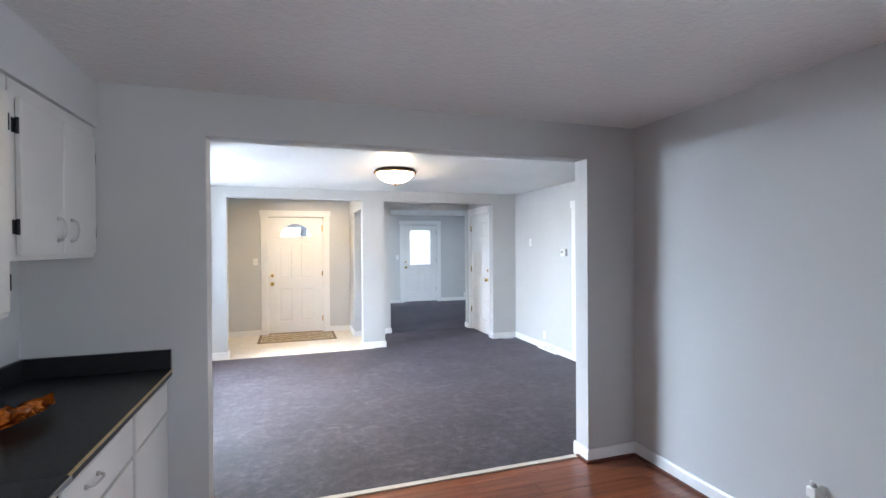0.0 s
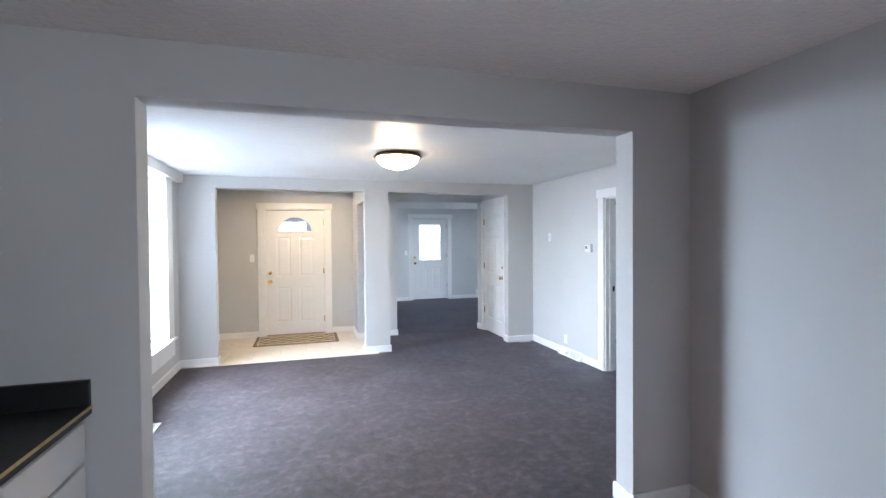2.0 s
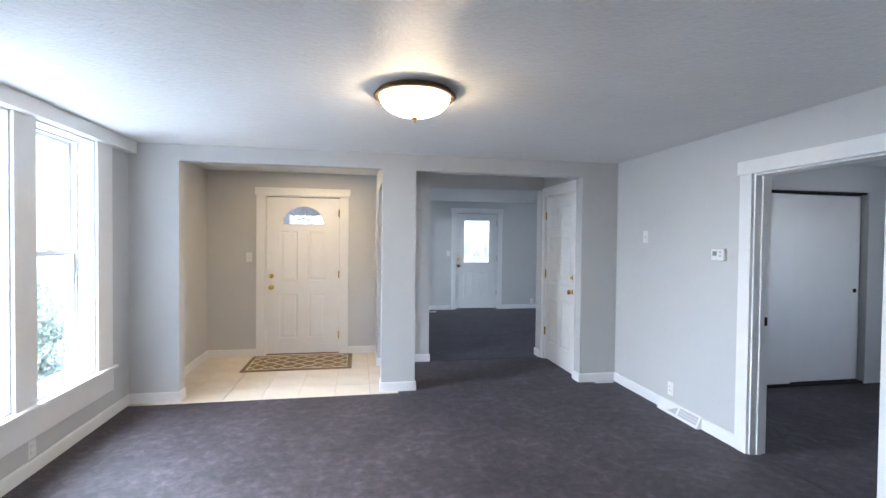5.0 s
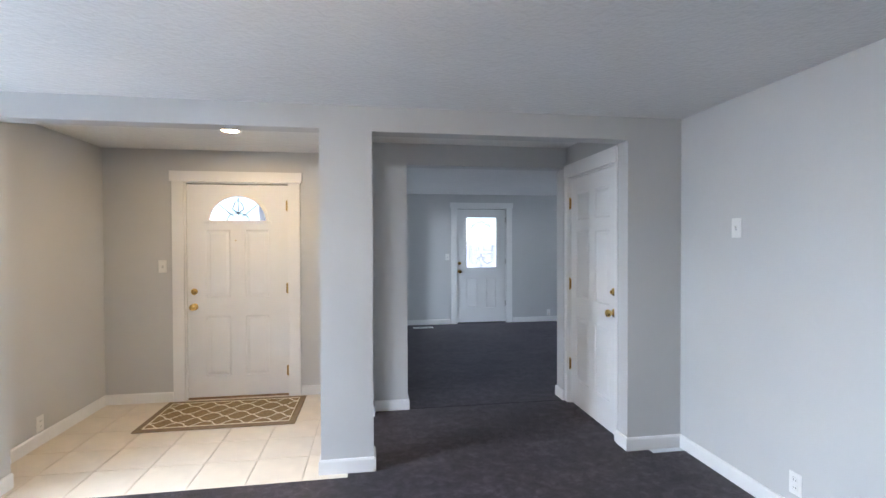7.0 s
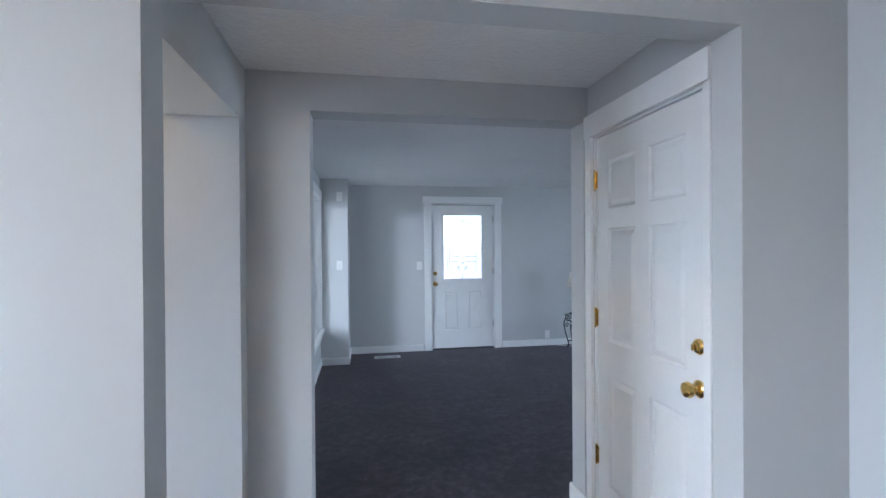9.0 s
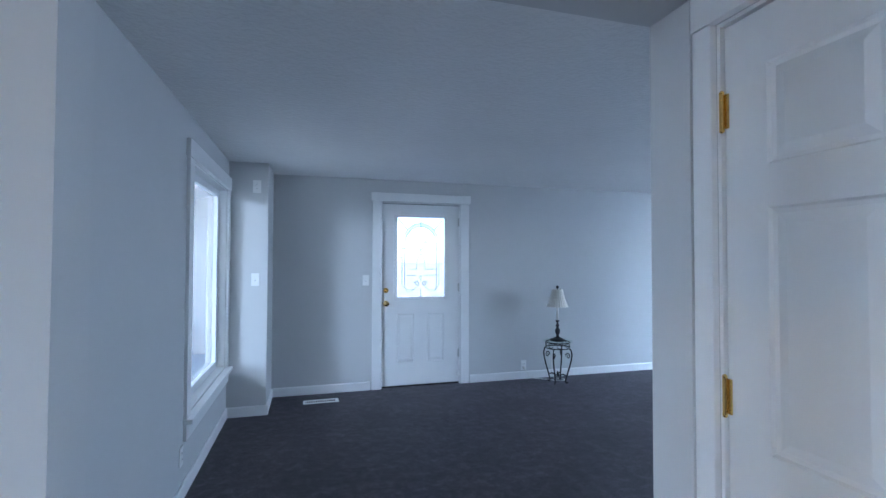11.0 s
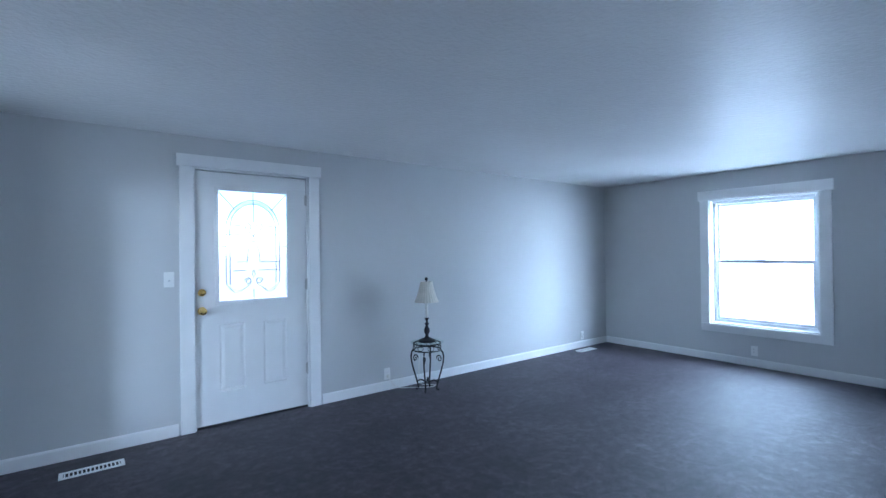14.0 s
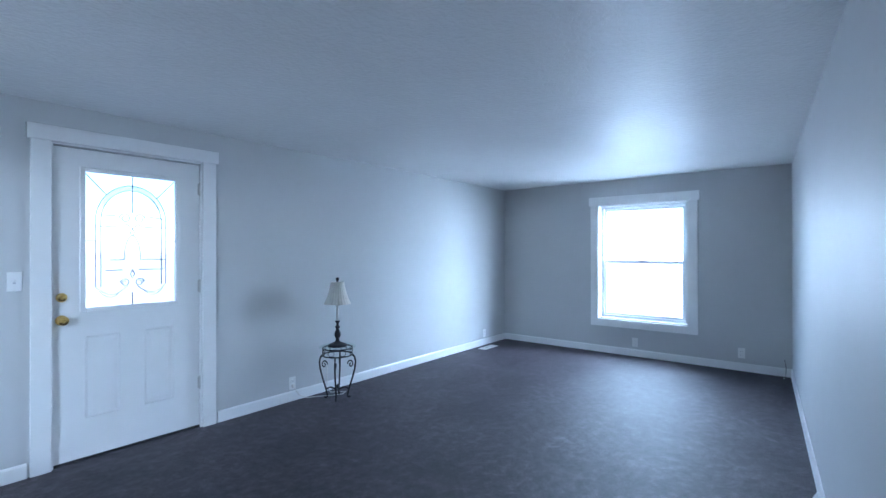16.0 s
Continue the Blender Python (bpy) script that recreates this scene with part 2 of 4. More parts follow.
def thing(name, label, category, m, group="", kind=""):
    ob = new(name)
    ob.empty_display_size = 0.1
    ob.matrix_world = m
    return tagged(ob, label, category, group, kind)


def box(lo, hi, bevel=0.0, bm=None):
    """A box between two corners; its edges bevelled if asked."""
    bm = bm or bmesh.new()
    r = bmesh.ops.create_cube(bm, size=1.0)
    vs = r["verts"]
    for v in vs:
        v.co = Vector([(a + b) / 2 + c * (b - a) for a, b, c in zip(lo, hi, v.co)])
    if bevel:
        es = list({e for v in vs for e in v.link_edges})
        bmesh.ops.bevel(bm, geom=es, offset=bevel, segments=2, affect="EDGES", profile=0.5)
    return bm


def lathe(profile, n=32, bm=None, at=(0, 0, 0), wave=0.0, waves=0):
    """Turns a profile of (radius, height) round the z axis."""
    bm = bm or bmesh.new()
    rings = []
    for r, z in profile:
        ring = []
        for i in range(n):
            a = 2 * math.pi * i / n
            q = r * (1 + wave * math.cos(waves * a)) if r > 0 else 0.0
            ring.append(bm.verts.new((at[0] + q * math.cos(a), at[1] + q * math.sin(a), at[2] + z)))
        rings.append(ring)
    for a, b in zip(rings, rings[1:]):
        for i in range(n):
            bm.faces.new((a[i], a[(i + 1) % n], b[(i + 1) % n], b[i]))
    for ring in (rings[0], rings[-1]):
        bm.faces.new(ring)
    bmesh.ops.remove_doubles(bm, verts=bm.verts, dist=1e-5)
    return bm


def tube(points, r, n=8, bm=None):
    """A round bar along points."""
    bm = bm or bmesh.new()
    pts = [Vector(p) for p in points]
    rings = []
    for i, p in enumerate(pts):
        d = (pts[min(i + 1, len(pts) - 1)] - pts[max(i - 1, 0)]).normalized()
        up = Vector((0, 0, 1)) if abs(d.z) < 0.9 else Vector((1, 0, 0))
        u = d.cross(up).normalized()
        w = d.cross(u).normalized()
        rings.append([bm.verts.new(p + r * (math.cos(2 * math.pi * k / n) * u + math.sin(2 * math.pi * k / n) * w)) for k in range(n)])
    for a, b in zip(rings, rings[1:]):
        for k in range(n):
            bm.faces.new((a[k], a[(k + 1) % n], b[(k + 1) % n], b[k]))
    bm.faces.new(rings[0])
    bm.faces.new(list(reversed(rings[-1])))
    return bm


def ribbon(points, width, y0, y1, bm=None):
    """A flat strip in the xz plane along (x, z) points, from depth y0 to y1."""
    bm = bm or bmesh.new()
    pts = [Vector(p) for p in points]
    prev = None
    for i, p in enumerate(pts):
        d = (pts[min(i + 1, len(pts) - 1)] - pts[max(i - 1, 0)]).normalized()
        s = Vector((-d.y, d.x)) * width / 2
        q = [bm.verts.new((c.x, y, c.y)) for c in (p + s, p - s) for y in (y0, y1)]
        if prev:
            for a, b in ((0, 1), (1, 3), (3, 2), (2, 0)):
                bm.faces.new((prev[a], prev[b], q[b], q[a]))
        else:
            bm.faces.new((q[0], q[1], q[3], q[2]))
        prev = q
    bm.faces.new((prev[0], prev[2], prev[3], prev[1]))
    return bm


def wall(name, axis, face, back, a0, a1, z0, z1, openings=(), label="grey painted drywall wall", mat=None):
    """A wall along x or y between the planes face and back, with openings (a0, a1, z0, z1) cut through."""
    xs = sorted({a0, a1, *[v for o in openings for v in o[:2]]})
    zs = sorted({z0, z1, *[v for o in openings for v in o[2:]]})
    solid = lambda i, k: 0 <= i < len(xs) - 1 and 0 <= k < len(zs) - 1 and not any(
        o[0] <= (xs[i] + xs[i + 1]) / 2 <= o[1] and o[2] <= (zs[k] + zs[k + 1]) / 2 <= o[3] for o in openings)
    bm, made = bmesh.new(), {}

    def v(i, d, k):
        if (i, d, k) not in made:
            a, t, z = xs[i], (face, back)[d], zs[k]
            made[i, d, k] = bm.verts.new((a, t, z) if axis == "x" else (t, a, z))
        return made[i, d, k]

    for i in range(len(xs) - 1):
        for k in range(len(zs) - 1):
            if not solid(i, k):
                continue
            for d in (0, 1):
                bm.faces.new((v(i, d, k), v(i + 1, d, k), v(i + 1, d, k + 1), v(i, d, k + 1)))
            for cond, e in (((i - 1, k), ((i, k), (i, k + 1))), ((i + 1, k), ((i + 1, k), (i + 1, k + 1))),
                            ((i, k - 1), ((i, k), (i + 1, k))), ((i, k + 1), ((i, k + 1), (i + 1, k + 1)))):
                if not solid(*cond):
                    (p, q), (r, s) = e
                    bm.faces.new((v(p, 0, q), v(r, 0, s), v(r, 1, s), v(p, 1, q)))
    return tagged(link_mesh(name, bm, mat or M_WALL), label, "wall", kind="structure")


def baseboard(x0, y0, x1, y1, nx, ny, h=0.09, t=0.014, label="white painted baseboard along the wall", mat=None, name="baseboard", z0=0.0):
    """A moulding on a wall face from (x0, y0) to (x1, y1), standing out along (nx, ny)."""
    d = Vector((x1 - x0, y1 - y0, 0))
    length, d = d.length, d.normalized()
    nrm = Vector((nx, ny, 0))
    bm = bmesh.new()
    prof = [(0, 0), (t, 0), (t, h * 0.86), (t * 0.6, h), (0, h)]
    ends = []
    for s in (0.0, length):
        ends.append([bm.verts.new(Vector((x0, y0, z0)) + d * s + nrm * (p + 0.0005) + Vector((0, 0, q))) for p, q in prof])
    for i in range(5):
        j = (i + 1) % 5
        bm.faces.new((ends[0][i], ends[0][j], ends[1][j], ends[1][i]))
    bm.faces.new(ends[0])
    bm.faces.new(ends[1])
    return tagged(link_mesh(name, bm, mat or M_TRIM), label, "baseboard", kind="structure")


def slab(name, lo, hi, mat, label, category):
    return tagged(link_mesh(name, box(lo, hi), mat), label, category, kind="structure")


def panel_cell(bm, x0, x1, z0, z1, y):
    """A moulded, raised panel sunk in a face at depth y; -y faces the viewer."""
    rects = [(0.0, 0.0), (0.006, 0.007), (0.016, 0.009), (0.04, 0.002)]
    loops = [[bm.verts.new((x, y + d, z)) for x, z in ((x0 + i, z0 + i), (x1 - i, z0 + i), (x1 - i, z1 - i), (x0 + i, z1 - i))] for i, d in rects]
    for a, b in zip(loops, loops[1:]):
        for k in range(4):
            bm.faces.new((a[k], a[(k + 1) % 4], b[(k + 1) % 4], b[k]))
    bm.faces.new(loops[-1])


def door_slab(w, h, t, cols, rows, holes=()):
    """A moulded door leaf: panels where cols and rows (pairs) cross, holes (x0, x1, z0, z1) left open. Front at y = 0, back at y = t."""
    xs = sorted({0, w, *[v for c in cols for v in c], *[v for o in holes for v in o[:2]]})
    zs = sorted({0, h, *[v for c in rows for v in c], *[v for o in holes for v in o[2:]]})
    inside = lambda v, spans: any(a < v < b for a, b in spans)
    bm = bmesh.new()
    for xa, xb in zip(xs, xs[1:]):
        for za, zb in zip(zs, zs[1:]):
            xm, zm = (xa + xb) / 2, (za + zb) / 2
            if any(o[0] < xm < o[1] and o[2] < zm < o[3] for o in holes):
                continue
            if inside(xm, cols) and inside(zm, rows):
                panel_cell(bm, xa, xb, za, zb, 0)
            else:
                bm.faces.new([bm.verts.new((x, 0, z)) for x, z in ((xa, za), (xb, za), (xb, zb), (xa, zb))])
            bm.faces.new([bm.verts.new((x, t, z)) for x, z in ((xa, za), (xb, za), (xb, zb), (xa, zb))])
    for x0, x1, z0, z1 in ((0, w, 0, h), *holes):
        c = ((x0, z0), (x1, z0), (x1, z1), (x0, z1))
        for k in range(4):
            (xa, za), (xb, zb) = c[k], c[(k + 1) % 4]
            bm.faces.new([bm.verts.new(p) for p in ((xa, 0, za), (xb, 0, zb), (xb, t, zb), (xa, t, za))])
    bmesh.ops.remove_doubles(bm, verts=bm.verts, dist=1e-5)
    return bm


def knob(parent, x, z, y=0.0, mat=None, name="door_knob", small=False):
    bm = lathe([(0.0, 0.0), (0.032, 0.0), (0.032, 0.006), (0.024, 0.012), (0.012, 0.016), (0.011, 0.03), (0.024, 0.036), (0.03, 0.05), (0.026, 0.062), (0.012, 0.068), (0, 0.068)]
               if not small else [(0, 0), (0.029, 0), (0.029, 0.008), (0.022, 0.016), (0.014, 0.018), (0.013, 0.024), (0, 0.025)], 24)
    bmesh.ops.rotate(bm, verts=bm.verts, matrix=Matrix.Rotation(radians(90), 3, "X"))
    bmesh.ops.translate(bm, verts=bm.verts, vec=(x, y, z))
    if small:
        box((x - 0.004, y - 0.034, z - 0.012), (x + 0.004, y - 0.024, z + 0.012), 0.001, bm)
    return part(name, bm, mat or M_BRASS, parent, "polished brass " + ("deadbolt" if small else "door knob"), smooth=False)


def hinge(parent, x, z, y=0.0, mat=None):
    bm = tube([(x, y - 0.007, z - 0.045), (x, y - 0.007, z + 0.045)], 0.006, 10)
    box((x - 0.016, y - 0.003, z - 0.044), (x + 0.016, y - 0.0005, z + 0.044), 0, bm)
    for dz in (-0.048, 0.048):
        bmesh.ops.create_uvsphere(bm, u_segments=8, v_segments=6, radius=0.0065, matrix=Matrix.Translation((x, y - 0.007, z + dz)))
    return part("hinge", bm, mat or M_BRASS, parent, "metal butt hinge")


def casing(parent, x0, x1, top, w=0.1, t=0.02, ear=0.018, head=0.105, z0=0.0, right=True):
    """Flat trim round an opening x0..x1 up to top; -y faces the room."""
    part("casing", box((x0 - w, -t, z0), (x0, -0.0005, top), 0.002), M_TRIM, parent)
    if right:
        part("casing", box((x1, -t, z0), (x1 + w, -0.0005, top), 0.002), M_TRIM, parent)
    part("head_casing", box((x0 - w - ear, -t - 0.006, top + 0.0005), (x1 + (w + ear if right else w), -0.0005, top + head), 0.002), M_TRIM, parent)


def wall_plate(kind_, m, group=""):
    """A switch or outlet plate; local -y faces the room, centre at the origin."""
    if kind_ == "outlet":
        t = thing("wall_outlet", "white plastic duplex outlet on the grey wall", "outlet", m, group)
        part("plate", box((-0.035, -0.006, -0.0575), (0.035, -0.0005, 0.0575), 0.002), M_PLASTIC, t)
        for z in (-0.02, 0.02):
            s = part("socket", box((-0.017, -0.009, z - 0.014), (0.017, -0.0062, z + 0.014), 0.003), M_PLASTIC, t)
            part("slot", box((-0.0075, -0.0095, z - 0.004), (-0.0055, -0.0088, z + 0.005), 0, box((0.0055, -0.0095, z - 0.004), (0.0075, -0.0088, z + 0.005))), M_DARK, s, "dark slots")
    else:
        t = thing("light_switch", "white toggle light switch plate on the grey wall", "light switch", m, group)
        part("plate", box((-0.035, -0.006, -0.0575), (0.035, -0.0005, 0.0575), 0.002), M_PLASTIC, t)
        bm = box((-0.005, -0.018, -0.004), (0.005, -0.0062, 0.012), 0.002)
        part("toggle", bm, M_PLASTIC, t)
        # flat grey piece in place of the slot's shade
        part("toggle_slot", box((-0.007, -0.0072, -0.014), (0.007, -0.0062, -0.0045)), M_DIM, t)
    return t


def floor_register(m, length=0.3, width=0.11, label="white metal floor register set in the carpet"):
    t = thing("floor_register", label, "vent", m)
    l, w = length / 2, width / 2
    bm = box((-l, -w, 0.0005), (l, -w + 0.02, 0.008), 0.002)
    box((-l, w - 0.02, 0.0005), (l, w, 0.008), 0.002, bm)
    box((-l, -w + 0.0205, 0.0005), (-l + 0.022, w - 0.0205, 0.008), 0.002, bm)
    box((l - 0.022, -w + 0.0205, 0.0005), (l, w - 0.0205, 0.008), 0.002, bm)
    part("frame", bm, M_PLASTIC, t)
    # no duct below: a black sheet gives the shade between the slats
    part("backing", box((-l + 0.02, -w + 0.018, 0.0003), (l - 0.02, w - 0.018, 0.0015)), M_DARK, t, "black sheet for the shade in the duct")
    n = 14
    for i in range(n):
        x = -l + 0.03 + (length - 0.06) * i / (n - 1)
        part("slat", box((x - 0.004, -w + 0.021, 0.002), (x + 0.004, w - 0.021, 0.006)), M_PLASTIC, t)
    return t

# ---- structure ----
CEIL = 2.30
# kitchen
wall("wall_kitchen_west", "y", -0.85, -1.0, -1.8, 2.95, 0, CEIL)
wall("wall_kitchen_east", "y", 2.665, 2.83, -1.8, 2.95, 0, CEIL, [(-1.3, 0.1, 1.02, 2.0)])
wall("wall_kitchen_south", "x", -1.8, -1.95, -1.0, 2.83, 0, CEIL)
wall("wall_divider", "x", 2.95, 3.09, -1.02, 3.93, 0, CEIL, [(-0.055, 2.28, 0, 2.07)], "grey painted wall with a wide cased-less opening")
# living room
wall("wall_living_west", "y", -0.87, -1.07, 3.09, 6.99, 0, CEIL, [(4.6, 5.6, 0.43, 2.2), (5.79, 6.47, 0.43, 2.2)])
wall("wall_living_east", "y", 3.8, 3.93, 3.09, 6.99, 0, CEIL, [(4.46, 5.285, 0, 1.955)])
wall("wall_living_north", "x", 6.99, 7.12, -1.02, 3.93, 0, CEIL, [(-0.465, 1.335, 0, 2.155), (1.66, 3.397, 0, 2.145)], "grey painted wall with two openings and a post between them")
# entry and hall
wall("wall_entry_west", "y", -0.71, -0.85, 7.12, 8.57, 0, CEIL)
wall("wall_entry_north", "x", 8.57, 8.72, -0.85, 1.335, 0, CEIL, [(-0.037, 0.883, 0, 2.01)])
wall("wall_entry_east", "y", 1.335, 1.66, 7.12, 8.03, 0, CEIL, [(7.12, 7.92, 0, 2.04)])
wall("wall_hall_north", "x", 8.03, 8.18, 1.335, 3.383, 0, CEIL, [(1.956, 3.383, 0, 2.115)])
wall("wall_hall_east", "y", 3.41, 3.55, 7.12, 8.03, 0, CEIL, [(7.155, 7.97, 0, 2.02)])
# back room
wall("wall_back_corner", "y", 1.683, 1.335, 8.18, 8.72, 0, CEIL)
wall("wall_back_west", "y", 1.683, 1.53, 8.72, 12.09, 0, CEIL, [(10.2, 11.45, 0.46, 2.03)])
wall("wall_back_north", "x", 12.09, 12.24, 1.53, 8.77, 0, CEIL, [(3.145, 4.06, 0, 2.06)])
wall("wall_back_east", "y", 8.62, 8.77, 8.03, 12.09, 0, CEIL, [(9.53, 10.62, 0.45, 1.97)])
bm = bmesh.new()
low = [bm.verts.new((x, y, 0)) for x, y in ((3.383, 8.03), (8.62, 8.03), (8.62, 8.53), (3.383, 8.18))]
high = [bm.verts.new((v.co.x, v.co.y, CEIL)) for v in low]
for i in range(4):
    bm.faces.new((low[i], low[(i + 1) % 4], high[(i + 1) % 4], high[i]))
bm.faces.new(low), bm.faces.new(high)
tagged(link_mesh("wall_back_south", bm, M_WALL), "grey painted drywall wall", "wall", kind="structure")
tagged(link_mesh("wall_pilaster", box((1.684, 11.535, 0), (2.02, 12.089, CEIL), 0.004), M_WALL), "grey painted corner chase boxed out of the wall", "wall", kind="structure")
# bedroom beyond the open doorway
wall("wall_bedroom_north", "x", 6.5, 6.62, 3.93, 7.0, 0, CEIL, [(4.1, 6.4, 0, 2.02)])
wall("wall_bedroom_closet", "x", 7.2, 7.3, 3.93, 7.0, 0, CEIL)
wall("wall_bedroom_east", "y", 7.0, 7.15, 3.09, 7.3, 0, CEIL, [(3.9, 5.3, 0.8, 2.0)])
wall("wall_bedroom_south", "x", 3.09, 2.95, 3.93, 7.15, 0, CEIL)

for n, lo, hi in (("kitchen", (-1.02, -1.95), (3.93, 3.02)), ("living", (-1.02, 3.02), (3.93, 7.055)), ("entry", (-1.02, 7.055), (1.5, 8.72)),
                  ("hall", (1.5, 7.055), (3.93, 8.14)), ("back", (1.5, 8.14), (8.77, 12.24)), ("bedroom", (3.93, 2.95), (7.15, 7.3)), ("closet", (3.93, 7.3), (8.77, 8.14))):
    slab("ceiling_" + n, (*lo, CEIL), (*hi, CEIL + 0.12), M_CEIL, "white knockdown-textured painted ceiling", "ceiling")
for n, lo, hi in (("living", (-1.02, 3.075), (3.87, 6.925)), ("hall", (1.5, 6.925), (3.55, 8.03)), ("back", (1.335, 8.034), (8.77, 12.17)), ("bedroom", (3.874, 2.95), (7.15, 7.3))):
    slab("floor_" + n, (*lo, -0.06), (*hi, 0.0), M_CARPET, "dark purple-grey mottled cut-pile carpet", "floor")

# baseboards
T = 0.014
for seg in ((2.28, 2.95, 2.665, 2.95, 0, -1), (2.665, 2.936, 2.665, -1.8, -1, 0), (2.28, 2.936, 2.28, 3.104, -1, 0),
            (-0.87, 6.976, -0.87, 3.09, 1, 0), (-0.87, 6.99, -0.451, 6.99, 0, -1), (-0.465, 6.976, -0.465, 7.12, 1, 0),
            (1.335, 6.99, 1.66, 6.99, 0, -1), (1.66, 6.976, 1.66, 7.134, 1, 0), (1.335, 6.976, 1.335, 7.12, -1, 0), (1.335, 7.12, 1.66, 7.12, 0, 1),
            (3.397, 6.99, 3.8, 6.99, 0, -1), (3.397, 6.976, 3.397, 7.12, -1, 0),
            (3.8, 6.976, 3.8, 6.2, -1, 0), (3.8, 5.71, 3.8, 5.39, -1, 0), (3.8, 4.355, 3.8, 3.09, -1, 0), (2.28, 3.09, 3.8, 3.09, 0, 1), (-0.87, 3.09, -0.055, 3.09, 0, 1),
            (-0.71, 7.12, -0.71, 8.57, 1, 0), (-0.696, 8.57, -0.142, 8.57, 0, -1), (0.988, 8.57, 1.335, 8.57, 0, -1),
            (1.335, 7.92, 1.66, 7.92, 0, -1), (1.335, 7.92, 1.335, 8.556, -1, 0), (1.66, 7.906, 1.66, 8.016, 1, 0), (1.66, 8.03, 1.956, 8.03, 0, -1), (1.956, 8.016, 1.956, 8.194, 1, 0),
            (3.383, 8.016, 3.383, 8.194, -1, 0),
            (1.683, 8.18, 1.683, 11.521, 1, 0), (1.683, 11.535, 2.02, 11.535, 0, -1), (2.02, 11.521, 2.02, 12.076, 1, 0),
            (2.034, 12.09, 3.03, 12.09, 0, -1), (4.175, 12.09, 8.62, 12.09, 0, -1), (8.62, 12.076, 8.62, 8.53, -1, 0), (3.383, 8.18, 8.62, 8.53, -0.063, 0.998)):
    baseboard(*seg)
for seg in ((2.266, 2.936, 2.651, 2.936, 0, -1), (2.651, 2.92, 2.651, -1.8, -1, 0), (2.266, 2.922, 2.266, 3.05, -1, 0)):
    baseboard(*seg, h=0.018, t=0.016, label="dark red-brown wooden shoe moulding at the floor", mat=M_SHOE, name="trim")
tagged(link_mesh("trim", box((-0.055, 3.03, 0.001), (2.28, 3.072, 0.009), 0.003), material("beige threshold strip", (0.6, 0.54, 0.45), rough=0.45, vary=0.06, vscale=20)), "beige threshold strip between laminate and carpet", "trim", kind="structure")
tagged(link_mesh("trim", box((1.956, 8.031, -0.01), (3.383, 8.0335, 0.002)), M_DARK), "dark carpet seam at the back room opening", "trim", kind="structure")


# ---- windows ----
def sash_window(name, m, w, z0, z1, label, depth=0.15, meeting=0.5, set_back=0.075, f=0.035, s=0.03):
    """A double-hung window in an opening w wide; local x along the wall, -y to the room, wall face at y = 0."""
    t = thing(name, label, "window", m, kind="structure")
    h = z1 - z0
    y0, y1 = set_back, set_back + 0.07
    bm = box((0.0005, 0.001, z0), (0.012, depth, z1))
    box((w - 0.012, 0.001, z0), (w - 0.0005, depth, z1), 0, bm)
    box((0.0125, 0.001, z1 - 0.012), (w - 0.0125, depth, z1 - 0.0005), 0, bm)
    box((0.0125, 0.001, z0 + 0.0005), (w - 0.0125, depth, z0 + 0.016), 0, bm)
    part("jamb_lining", bm, M_TRIM, t)
    bm = box((0.013, y0, z0 + 0.017), (0.013 + f, y1, z1 - 0.013), 0.003)
    box((w - 0.013 - f, y0, z0 + 0.017), (w - 0.013, y1, z1 - 0.013), 0.003, bm)
    box((0.0135 + f, y0, z1 - 0.013 - f), (w - 0.0135 - f, y1, z1 - 0.0135), 0.003, bm)
    box((0.0135 + f, y0, z0 + 0.0175), (w - 0.0135 - f, y1, z0 + 0.017 + f), 0.003, bm)
    part("window_frame", bm, M_VINYL, t)
    xa, xb = 0.014 + f, w - 0.014 - f
    za, zb = z0 + 0.018 + f, z1 - 0.014 - f
    zm = za + (zb - za) * meeting
    for nm, lo, hi, ya in (("lower_sash", za, zm + 0.02, y0 + 0.008), ("upper_sash", zm - 0.02, zb, y0 + 0.037)):
        yb = ya + 0.027
        bm = box((xa, ya, lo), (xa + s, yb, hi), 0.003)
        box((xb - s, ya, lo), (xb, yb, hi), 0.003, bm)
        box((xa + s, ya, lo), (xb - s, yb, lo + s), 0.003, bm)
        box((xa + s, ya, hi - s), (xb - s, yb, hi), 0.003, bm)
        sash = part(nm, bm, M_VINYL, t)
        pane = part("pane", box((xa + s - 0.002, ya + 0.011, lo + s - 0.002), (xb - s + 0.002, ya + 0.015, hi - s + 0.002)), M_GLASS, sash, "glass pane tinted to dim the outside")
        pane.visible_shadow = False
    lock = part("sash_lock", box((w / 2 - 0.03, y0 - 0.004, zm + 0.0205), (w / 2 + 0.03, y0 + 0.03, zm + 0.034), 0.004), M_VINYL, t)
    return t


# wall faces: west walls look along +x into the room, so local x runs along -y there is turned by the pose
WEST = lambda x, y: pose(x, y, 0, 0, 0, 90)      # local x -> +y, local y -> -x (outwards)
EAST = lambda x, y: pose(x, y, 0, 0, 0, -90)     # local x -> -y, local y -> +x (outwards)
w1 = sash_window("window_1", WEST(-0.87, 4.6), 1.0, 0.43, 2.2, "white double-hung window with bright daylight behind it", meeting=0.52, set_back=0.11, depth=0.198, f=0.014, s=0.026)
w2 = sash_window("window_2", WEST(-0.87, 5.79), 0.68, 0.43, 2.2, "narrower white double-hung window beside the first", meeting=0.52, set_back=0.11, depth=0.198, f=0.014, s=0.026)
t = thing("trim_window_pair", "white painted board casing round the pair of windows", "trim", WEST(-0.87, 0), kind="structure")
for a, b in ((4.46, 4.6), (5.6, 5.79), (6.47, 6.68)):
    part("casing", box((a, -0.022, 0.431), (b, -0.0005, 2.1995), 0.002), M_TRIM, t)
